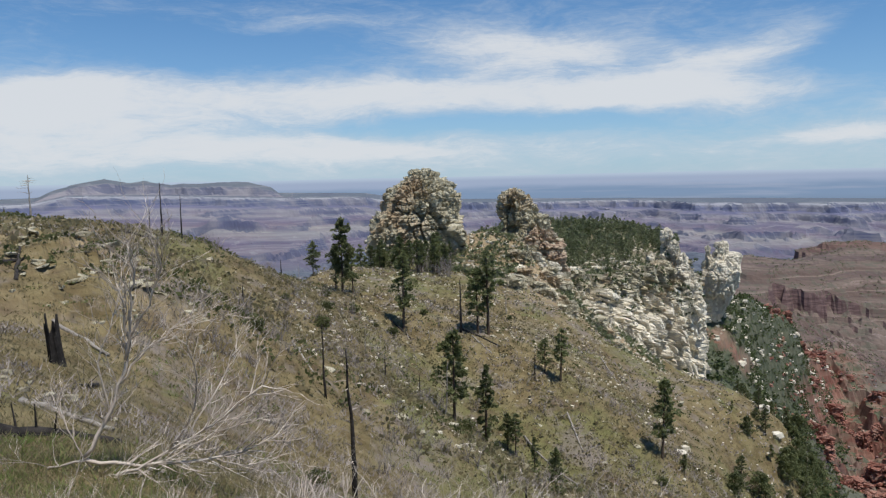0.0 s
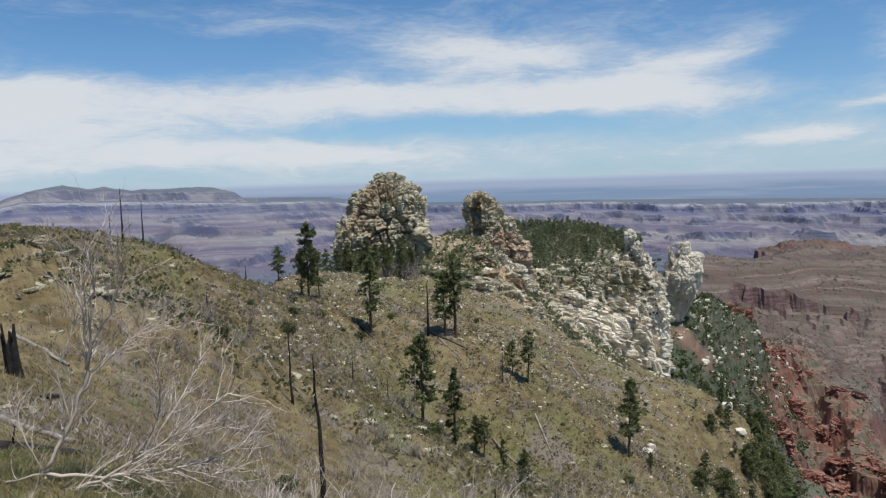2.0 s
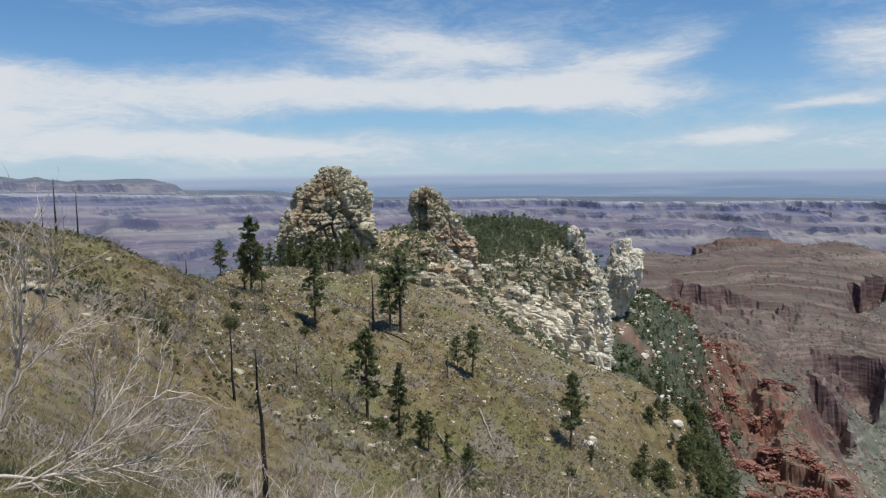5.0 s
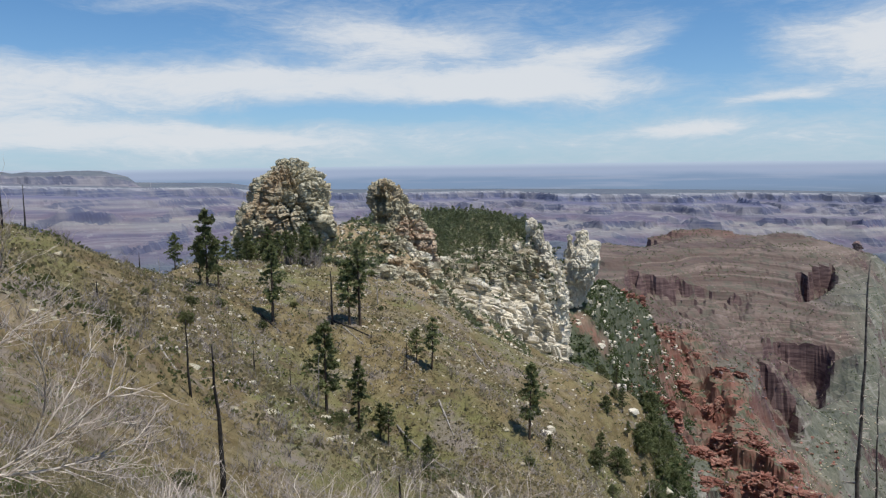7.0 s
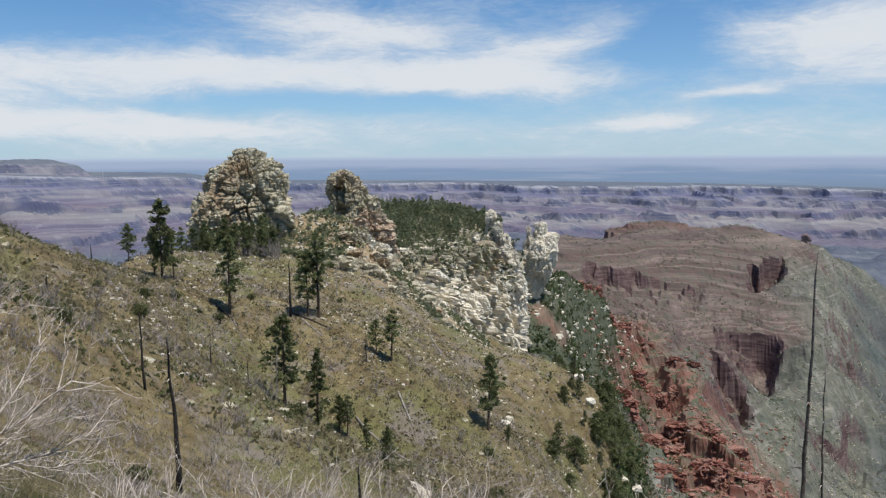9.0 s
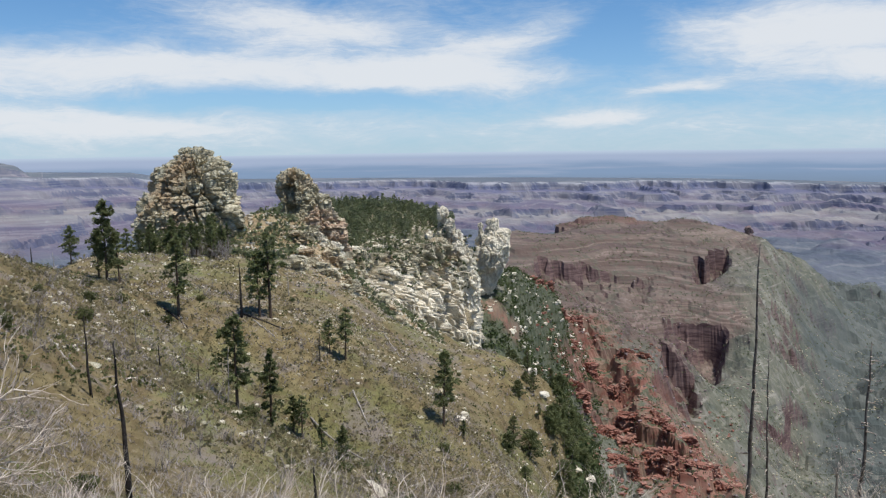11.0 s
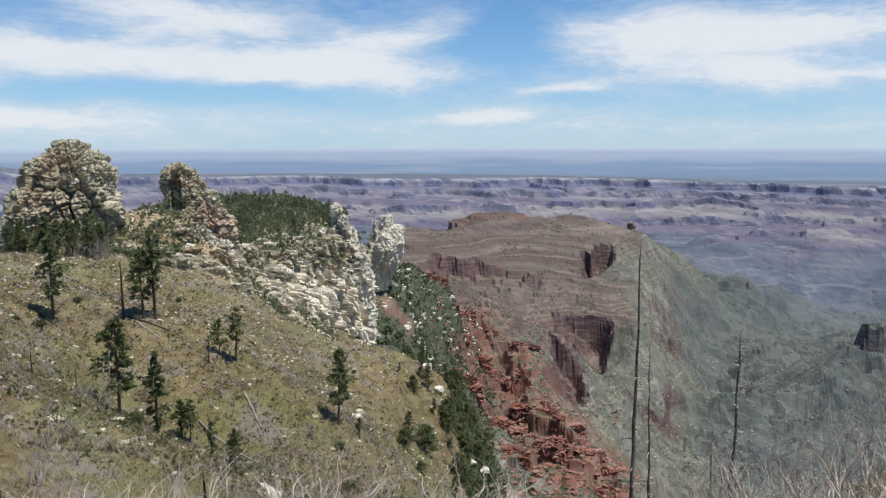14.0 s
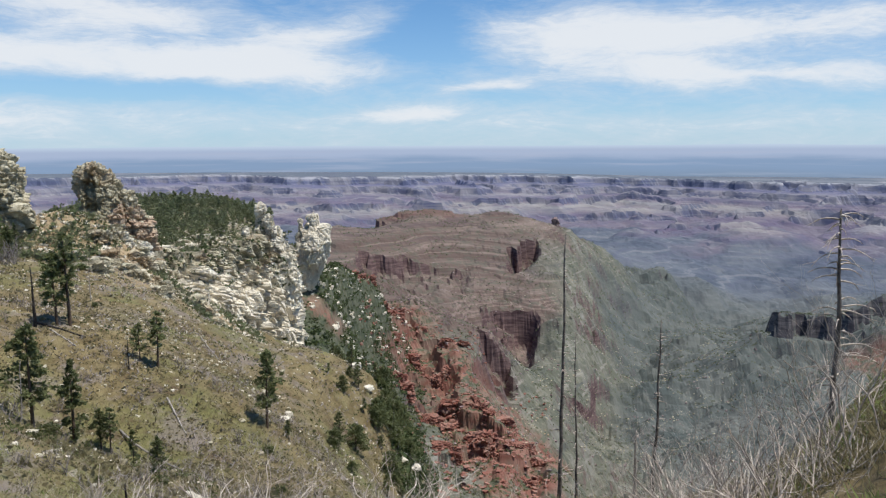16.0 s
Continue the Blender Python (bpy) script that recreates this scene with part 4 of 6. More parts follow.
nu, nv = 460, 110
us, vs = np.linspace(0, 1, nu), np.linspace(0, 1, nv)
fk, fp = line_of(FOOT)
bk, bp = line_of(BROW)
foot = np.stack([np.interp(us, fk, fp[:, i]) for i in range(3)], -1)
brow = np.stack([np.interp(us, bk, bp[:, i]) for i in range(3)], -1)
along = np.gradient((foot + brow) / 2, axis=0)
outw = np.stack([along[:, 1], -along[:, 0], 0 * us], -1)
outw /= np.linalg.norm(outw, axis=1)[:, None]
V, U = np.meshgrid(vs, us, indexing="ij")
lift = V[..., None]
back = (V ** 0.8)[..., None]
q = np.concatenate([(foot * (1 - back) + brow * back)[..., :2], (foot * (1 - lift) + brow * lift)[..., 2:]], -1).reshape(-1, 3)
q[:, 2] -= 4.0 * (1 - V.ravel()) ** 4
zw = q[:, 2] + 2.0 * fbm(q / 20.0, 3, 37)
upper = step(V.ravel() + 0.25 * fbm(q / 20.0, 3, 39), 0.45, 0.7)
arc = U.ravel() * 190 + 0.8 * fbm(q / 9.0, 3, 33)
relief = 2.2 * fbm(q / np.array((15.0, 15.0, 40.0)), 3, 30, 0.5)
relief += (1 - upper) * (2.2 * bedded(arc, zw, 24.0, 8.0, 31, 0.015) + 1.2 * bedded(arc + 0.25 * zw, zw, 10.0, 3.6, 28, 0.03))
relief += upper * (1.6 * bedded(arc, zw, 4.4, 5.0, 32, 0.05) + 0.9 * bedded(arc, zw, 1.7, 2.2, 36, 0.10))
# tilted blocks and slabs between deep cracks
slab = q + 0.5 * np.stack([fbm(q / 5.0, 2, 142), fbm(q / 5.0, 2, 143), fbm(q / 5.0, 2, 144)], -1)
slab = slab + slab[:, 2:] * np.array((0.25, 0.0, 0.0))
for wide_, amp, sd in ((np.array((4.2, 4.2, 11.0)), 4.4, 145), (np.array((1.9, 1.9, 4.6)), 1.9, 146)):
    d1, d2, own = cells(slab / wide_, sd)
    relief += amp * (own - 0.5) - 1.0 * amp * (1 - step(d2 - d1, 0.0, 0.13))
holes = cells((q + 0.8 * np.stack([fbm(q / 4.0, 2, 42), fbm(q / 4.0, 2, 43), fbm(q / 4.0, 2, 44)], -1)) / np.array((6.0, 6.0, 8.0)), 47)[2]
relief += np.where(holes > 0.76, -3.6, np.where(holes < 0.22, 2.4, 0.0)) * (0.5 + 0.5 * (1 - upper))
cave = np.exp(-(((U.ravel() - 0.29) / 0.015) ** 2 + ((V.ravel() - 0.55) / 0.09) ** 2)) + np.exp(-(((U.ravel() - 0.565) / 0.012) ** 2 + ((V.ravel() - 0.05) / 0.08) ** 2))
relief -= 5.0 * cave
q += np.repeat(outw[None], nv, 0).reshape(-1, 3) * relief[:, None]
q[:, 2] += 1.4 * step(V.ravel(), 0.8, 1.0) * fbm(q / 5.0, 3, 41)
face_pts, face_v = q.copy(), V.ravel()
cliff = tagged(new("white_cliff"), "pale cracked sandstone cliff with ledges and hollows", "cliff")
face_me = mesh_of("face", q, grid_faces(nv, nu), PALE)
face_me.materials.append(ROCK)
brown = (V.ravel() + 0.22 * fbm(q / 11.0, 3, 57) - 0.35 * step(U.ravel(), 0.62, 0.72) + 0.12 * (1 - step(U.ravel(), 0.2, 0.34)) > 0.78).reshape(nv, nu)[:-1, :-1]
face_me.polygons.foreach_set("material_index", brown.ravel().astype(np.int32))
part("face", face_me, cliff)
blocks_on(cliff, q, (V.ravel() > 0.55), 110, ROCK_BLOCKS, (0.5, 1.3), rng)
blocks_on(cliff, q, (V.ravel() < 0.06), 50, PALE_BLOCKS, (0.5, 1.2), rng)
# knobs on the brow of the cliff and its nose
TOOTH = [(0, 1.3), (0.35, 1.15), (0.6, 1.0), (0.82, 0.86), (0.93, 0.62), (1, 0.02)]
for a, d, hw, zf, zt, sd in ((6.75, 318, 2.3, -42, -23.2, 51), (7.35, 314, 2.2, -44, -28.0, 52), (7.95, 312, 2.4, -50, -32.5, 55), (8.5, 308, 2.4, -58, -39.0, 56), (5.9, 312, 2.4, -40, -33, 57), (9.0, 304, 2.4, -66, -48.5, 58)):
    me, _ = crag_mesh("knob", PALE, polar(a, d), (hw, hw), zf, zt, TOOTH, nu=90, nv=46, seed=sd, square=3.4, grain=1.1, bite=0.5)
    part("knob", me, cliff)
# the nose: a bulging white prow with two teeth, overhanging the talus
for a, d, hw, zf, zt, lean, prof, sd in ((9.9, 343, 7.6, -70, -36, 6.5, [(0, 0.35), (0.12, 0.5), (0.28, 0.74), (0.5, 0.98), (0.75, 1.0), (0.9, 0.9), (0.97, 0.7), (1, 0.02)], 53), (9.65, 345, 2.4, -44, -32.6, 0.0, TOOTH, 54), (10.55, 345, 4.0, -48, -30.8, 0.8, TOOTH, 59)):
    me, _ = crag_mesh("prow", PALE, polar(a, d), (hw, hw), zf, zt, prof, nu=190, nv=90, seed=sd, square=2.6, lean=(lean, 0.0), bite=0.55, grain=1.7 if hw > 5 else 1.0)
    part("prow", me, cliff)

# ledges and cliffs standing out of the canyon slopes: heading, distance, width, depth, height, rock, grain
OUTCROPS = []
for line, ends, high in ((([14, 18, 21.5], [572, 597, 572]), (15.8, 21.6), (5, 9)), (([13, 17, 21.5], [480, 530, 525]), (14.0, 21.6), (4, 10)), (([17, 21, 26], [450, 450, 435]), (17.3, 25.6), (4, 10)), (([20, 24, 29], [393, 388, 373]), (20.6, 28.6), (4, 9)), (([24, 30], [350, 345]), (24.5, 29.6), (3, 6))):
    a = ends[0]
    while a < ends[1]:
        OUTCROPS.append((a, np.interp(a, *line) + rng.uniform(-12, 8), rng.uniform(10, 26), rng.uniform(6, 11), rng.uniform(*high), 0))
        a += rng.uniform(0.6, 1.4)
CLIFFS = [(29.3, 1335, 13, 10, 26, 2)]
BROKEN = [(a + rng.uniform(-0.035, 0.035) * wide_, d + rng.uniform(-9, 9), wide_ * rng.uniform(0.4, 0.85), deep_ * 0.8, high * rng.uniform(0.6, 1.25), 0) for a, d, wide_, deep_, high, _ in OUTCROPS for _ in range(2)]
STEPS = [(rng.uniform(-5.8, 3.0), 0, rng.uniform(3, 9), rng.uniform(2.0, 4), rng.uniform(1.6, 4.2), rng.choice((3, 3, 3, 3, 4))) for _ in range(42)]
STEPS = [(a, rng.uniform(176, 206) if a < -0.5 else rng.uniform(184, 226), w_, dp, hh, kd) for a, _, w_, dp, hh, kd in STEPS]
for _ in range(44):
    a = rng.uniform(-0.8, 8.6)
    STEPS.append((a, np.interp(a, [-2.2, 0.5, 2.8, 5.2, 7.4, 8.6], [229, 250, 262, 285, 308, 322]) + rng.uniform(1, 30), rng.uniform(3, 9), rng.uniform(2, 4), rng.uniform(2.0, 4.4), rng.choice((3, 3, 4))))
for i, (a, d, wide_, deep_, high, kind) in enumerate(BROKEN + CLIFFS + STEPS):
    deep_ = max(deep_, high * 1.1)
    x, y = polar(a, d + deep_ * 0.42)
    fx, fy = polar(a, d - 2)
    brow = ground_z(x, y) + (0.8 if kind == 2 else 0.35) * high
    low = min(ground_z(fx, fy), brow - high) - 0.1 * high
    grain = 0.55 if kind > 2 else max(1.0, high / 12.0)
    spec = dict(centre=(x, y), half=(wide_ / 2, deep_ / 2), foot=low, top=brow, seed=200 + i, square=3.2, spin=-a + (i * 37 % 30) - 15, nu=130 if kind == 1 else 84, nv=40 if kind == 1 else 26, bite=(1.2 if kind in (0, 3, 4) else 0.75) * grain, grain=grain,
                profile=[(0, 1.10), (0.3, 1.02), (0.33, 0.98), (0.62, 0.95), (0.66, 0.90), (0.88, 0.86), (0.95, 0.7), (1, 0.02)])
    me, _ = crag_mesh("ledge", (REDROCK, UMBER, UMBER, ROCK, PALE)[kind], **spec)
    tagged(new("rock_ledge", me), ("broken red sandstone ledge on the canyon slope", "purple-grey cliff band on the canyon slope", "grey rock tower on the far ridge", "tan limestone step among scrub near the cliff", "pale limestone step among scrub near the cliff")[kind], "rock ledge", "canyon ledges")

# ---------------- plants ----------------


def tubes(segs, sides=3):
    """Tapered round sticks: segs of (start, end, radius, radius)."""
    a = np.array([s0[0] for s0 in segs], float)
    b = np.array([s0[1] for s0 in segs], float)
    ra = np.array([s0[2] for s0 in segs])
    rb = np.array([s0[3] for s0 in segs])
    ax = b - a
    ax /= np.linalg.norm(ax, axis=1)[:, None] + 1e-9
    ref = np.where(np.abs(ax[:, 2:3]) < 0.9, np.array([[0, 0, 1.0]]), np.array([[1.0, 0, 0]]))
    u = np.cross(ax, ref)
    u /= np.linalg.norm(u, axis=1)[:, None] + 1e-9
    v = np.cross(ax, u)
    ang = np.arange(sides) * 2 * math.pi / sides
    ring = np.cos(ang)[None, :, None] * u[:, None] + np.sin(ang)[None, :, None] * v[:, None]
    verts = np.concatenate([a[:, None] + ring * ra[:, None, None], b[:, None] + ring * rb[:, None, None]], 1).reshape(-1, 3)
    n = len(segs)
    k = np.arange(sides)
    f = np.stack([k, (k + 1) % sides, sides + (k + 1) % sides, sides + k], -1)
    faces = (f[None] + (np.arange(n) * 2 * sides)[:, None, None]).reshape(-1, 4)
    return verts, faces


def limb(pts, rads, sides=8, ragged=0.0, seed=0):
    """One tapering stem through points, closed at both ends."""
    pts = [Vector(p) for p in pts]
    rs_ = random.Random(seed)
    rings = []
    side = None
    for i, p in enumerate(pts):
        ax = (pts[min(i + 1, len(pts) - 1)] - pts[max(i - 1, 0)]).normalized()
        side = ax.orthogonal().normalized() if side is None else (side - ax * side.dot(ax)).normalized()
        up = ax.cross(side)
        rings += [p + (side * math.cos(k * 2 * math.pi / sides) + up * math.sin(k * 2 * math.pi / sides)) * rads[i] * (1 + rs_.uniform(-ragged, ragged)) for k in range(sides)]
    ends = [pts[0]] * sides + rings + [pts[-1]] * sides
    return np.array([tuple(v) for v in ends]), grid_faces(len(pts) + 2, sides, True)


def sprays(points, axes, size, rs, tris=2):
    """Small pointed leaf sprays at points, lying along axes."""
    n = len(points)
    r1 = rs.normal(size=(n, 3))
    side = np.cross(axes, r1)
    side /= np.linalg.norm(side, axis=1)[:, None] + 1e-9
    s1 = size * rs.uniform(0.6, 1.3, (n, 1))
    tip, tail = points + axes * s1, points - axes * s1 * 0.5
    left, right = points + side * s1 * 0.5, points - side * s1 * 0.5
    verts = np.stack([tail, right, tip, left], 1).reshape(-1, 3)
    return verts, np.arange(4 * n).reshape(-1, 4)


def pine_parts(h, width, bare, branches, per, seed, size=0.5, ragged=0.35):
    """Points for a pine: trunk sticks and needle sprays."""
    rs = np.random.RandomState(seed)
    lean = rs.normal(0, 0.015, 2)
    segs, steps = [], 7
    for i in range(steps):
        t0, t1 = i / steps, (i + 1) / steps
        r0, r1 = 0.018 * h * (1 - t0) ** 0.8 + 0.02, 0.018 * h * (1 - t1) ** 0.8 + 0.02
        segs.append(((lean[0] * h * t0, lean[1] * h * t0, h * t0 - (0.5 if i == 0 else 0)), (lean[0] * h * t1, lean[1] * h * t1, h * t1), r0, r1))
    t = bare + (1 - bare) * np.sort(rs.uniform(0, 1, branches)) ** 0.9
    phi = rs.uniform(0, 2 * math.pi, branches)
    rel = (t - bare) / (1 - bare)
    length = width * (np.minimum(1, rel * 3 + 0.45) * (1 - rel ** 2.6) ** 0.8 + 0.06) * rs.uniform(1 - ragged, 1 + ragged, branches)
    lobes = (1 + 0.25 * np.sin(phi * 2 + seed) + 0.34 * np.sin(rel * 15 + seed + 1.5 * np.sin(phi + seed))) * 0.88
    length *= lobes
    dirs = np.stack([np.cos(phi), np.sin(phi), rs.uniform(-0.25, 0.25, branches) + 0.35 * rel], -1)
    base = np.stack([lean[0] * h * t, lean[1] * h * t, h * t], -1)
    f = 0.2 + 0.8 * rs.uniform(0, 1, (branches, per)) ** 0.55
    droop = -0.18 * f ** 2 * length[:, None]
    pts = base[:, None] + dirs[:, None] * (f * length[:, None])[..., None]
    pts[..., 2] += droop
    pts += rs.normal(0, 0.10 * width, pts.shape) * 0.7
    ax = dirs[:, None] + rs.normal(0, 0.5, pts.shape)
    ax /= np.linalg.norm(ax, axis=-1)[..., None]
    v, fc = sprays(pts.reshape(-1, 3), ax.reshape(-1, 3), size, rs)
    limb = [(tuple(base[i]), tuple(base[i] + dirs[i] * length[i] * 0.8), 0.03, 0.01) for i in range(0, branches, 3)]
    return segs, limb, v, fc


def pine(h, width, bare, branches, per, seed, size=0.5, label="dark green ponderosa pine on the slope"):
    segs, limb, v, fc = pine_parts(h, width, bare, branches, per, seed, size)
    root = new("pine_tree")
    tagged(root, label, "tree", "pines on the hillside")
    part("trunk", mesh_of("trunk", *tubes(segs + limb, 6), BARK, True), root)
    part("crown", mesh_of("crown", v, fc, NEEDLE), root)
    return root


def place(ob, a, d, sink=0.0, spin=0.0, scale=1.0, tilt=0.0):
    x, y = polar(a, d)
    ob.matrix_basis = pose(x, y, ground_z(x, y) - sink, tilt, tilt * 0.5, spin) @ Matrix.Diagonal((scale, scale, scale, 1))
    return ob


def again(ob, a, d, scale, spin, sink=0.1, tilt=0.0):
    return place(copy_thing(ob, Matrix()), a, d, sink, spin, scale, tilt)


KINDS = [pine(12, 1.9, 0.30, 84, 26, 1, 0.30), pine(12, 2.0, 0.24, 110, 30, 2, 0.30), pine(12, 1.9, 0.38, 66, 26, 3, 0.30), pine(12, 1.5, 0.16, 84, 26, 4, 0.28),
         pine(12, 5.0, 0.0, 110, 30, 5, 0.5, "bushy green juniper at the edge of the slope"), pine(12, 5.8, 0.0, 110, 30, 6, 0.55, "bushy green juniper at the edge of the slope")]
first = dict.fromkeys(range(6), True)
SPOTS = [(-18.0, 137, 14.0, 1), (-17.2, 141, 9.0, 0), (-18.5, 143, 8.0, 3), (-20.2, 161, 7.6, 1), (-13.35, 122, 12.8, 0), (-9.5, 97, 13.0, 0), (-7.0, 98, 11.8, 3), (-4.7, 100, 6.4, 2), (-5.3, 101, 5.4, 1),
         (6.6, 111, 12.0, 0), (-1.1, 120, 9.0, 2), (-2.3, 121, 6.0, 0), (-6.7, 128, 15.0, 2), (-7.5, 127, 11.5, 0), (-3.2, 92, 5.0, 3), (-1.5, 72, 4.6, 1), (8.2, 112, 3.0, 1)]


def set_pine(kind, a, d, h, spin):
    if first[kind]:
        first[kind] = False
        return place(KINDS[kind], a, d, 0.1, spin, h / 12)
    return again(KINDS[kind], a, d, h / 12, spin)


for a, d, h, kind in SPOTS:
    set_pine(kind, a, d, h, rng.uniform(0, 360))
for _ in range(36):
    a = rng.uniform(-18.5, -9.6)
    set_pine(rng.randrange(4), a, rng.uniform(168, 190) + 6 * abs(a + 12.5) * 0.3, rng.uniform(5, 9.5), rng.uniform(0, 360))
for _ in range(48):
    a = rng.uniform(11.5, 21.0)
    set_pine(rng.choice((0, 4, 5)), a, 160 + 6 * abs(a - 17) * rng.random() + rng.gauss(0, 16), rng.uniform(2.0, 6.0), rng.uniform(0, 360))
for _ in range(150):
    f = rng.random() ** 0.8
    a = 17.6 - 8.0 * f + rng.gauss(0, 1.0)
    d = 156 + 130 * f + rng.gauss(0, 14)
    set_pine(rng.choice((0, 4, 5, 4, 5, 4, 5)), a, d, rng.uniform(2.2, 5.6) * (1.05 - 0.55 * f), rng.uniform(0, 360))


def far_woods(name, label, spots, seed, tall=(4, 8), sparse=1.0, mat=WOODS):
    """Many small trees as one mass: spots are ground points."""
    rs = np.random.RandomState(seed)
    vs_, fs_, count = [], [], 0
    for x, y, z in spots:
        h = rs.uniform(*tall)
        _, _, v, fc = pine_parts(h, h * rs.uniform(0.16, 0.24), 0.08, int(18 * sparse), 6, rs.randint(1 << 30), h * 0.085)
        vs_.append(v + (x, y, z - 0.2))
        fs_.append(fc + count)
        count += len(v)
    return tagged(new(name, mesh_of(name, np.concatenate(vs_), np.concatenate(fs_), mat)), label, "trees", kind="stuff")


rs = np.random.RandomState(12)
cand = np.stack([rs.uniform(-60, 95, 5200), rs.uniform(230, 480, 5200)], -1)
deep = inside(cand[:, 0], cand[:, 1], RIM_XY)
aa, dd = np.degrees(np.arctan2(cand[:, 0], cand[:, 1])), np.hypot(cand[:, 0], cand[:, 1])
keep = (deep > 4) & (rs.uniform(0, 1, len(deep)) < 0.45 + 0.5 * step(dd - 14 * np.clip(aa, 0, 8) * 0.5 + 16 * fbm(cand / 22.0, 2, 66), 268, 300)) & ((aa > -1.6) | (dd > 290)) & (aa < 8.6)
spots = np.column_stack([cand[keep], land(cand[keep, 0], cand[keep, 1])[0]])
far_woods("pine_wood", "dense low pine wood capping the promontory", spots[:1500], 3, (4.5, 8.0))
cand = np.column_stack([rs.uniform(9.5, 19, 900), rs.uniform(330, 640, 900)])
cx, cy = cand[:, 1] * np.sin(np.radians(cand[:, 0])), cand[:, 1] * np.cos(np.radians(cand[:, 0]))
zz, _, tt, cc = land(cx, cy)
ok = cc & (rs.uniform(0, 1, 900) < 0.8) & (in_fan(cx, cy, zz) < 0.25)
far_woods("talus_scrub", "dark green juniper scrub on the talus slope", np.column_stack([cx, cy, zz])[ok], 4, (2.0, 5.0), 0.8, JUNIPER)


# ---------------- burnt snags, stumps and fallen logs ----------------


def snag(h, r0, seed, label, mat, stubs=8, droop=0.0, broken=0.12, stub_mat=None, length=0.9, bare=0.25, limb_r=0.036):
    """A dead standing tree: crooked tapering trunk with a broken top, and stub branches."""
    rs_ = random.Random(seed)
    root = new("dead_tree")
    tagged(root, label, "dead tree", "burnt snags")
    pts, x, y = [], 0.0, 0.0
    n = 12
    for i in range(n + 1):
        pts.append((x, y, h * i / n - (0.4 if i == 0 else 0)))
        x += rs_.gauss(0, 0.0035 * h)
        y += rs_.gauss(0, 0.0035 * h)
    rad = [r0 * (1 - (1 - broken) * (i / n) ** 0.9) * rs_.uniform(0.93, 1.07) for i in range(n + 1)]
    part("trunk", mesh_of("trunk", *limb(pts, rad, 8, 0.08, seed), mat, True), root)
    tipx, tipy, tipz = pts[-1]
    shards = [((tipx + rs_.gauss(0, 0.3) * rad[-1], tipy + rs_.gauss(0, 0.3) * rad[-1], tipz - 0.1), (tipx + rs_.gauss(0, 0.5) * rad[-1], tipy + rs_.gauss(0, 0.5) * rad[-1], tipz + rs_.uniform(1.0, 3.0) * rad[-1]), rad[-1] * 0.6, rad[-1] * 0.1) for _ in range(3)]
    part("broken_top", mesh_of("broken_top", *tubes(shards, 5), mat), root)
    for _ in range(stubs):
        f = rs_.uniform(bare, 0.98)
        i = min(n - 1, int(f * n))
        base = Vector(pts[i]).lerp(Vector(pts[i + 1]), f * n - i)
        phi, ln = rs_.uniform(0, 6.28), length * rs_.uniform(0.35, 1.2) * (1.15 - f * 0.6)
        p, d, segs = base, Vector((math.cos(phi), math.sin(phi), rs_.uniform(-0.1, 0.35))), []
        for j in range(5):
            nx = p + d * ln / 5
            segs.append((tuple(p), tuple(nx), limb_r * (1 - j / 6), limb_r * (1 - (j + 1) / 6)))
            if j in (2, 3) and ln > 0.7:
                tw = nx + (d + Vector((rs_.gauss(0, 0.6), rs_.gauss(0, 0.6), rs_.gauss(0, 0.3)))) * ln * 0.2
                segs.append((tuple(nx), tuple(tw), 0.012, 0.004))
            p = nx
            d = (d + Vector((rs_.gauss(0, 0.12), rs_.gauss(0, 0.12), rs_.gauss(0, 0.1) - droop))).normalized()
        part("branch", mesh_of("branch", *tubes(segs, 4), stub_mat or mat, True), root)
    return root


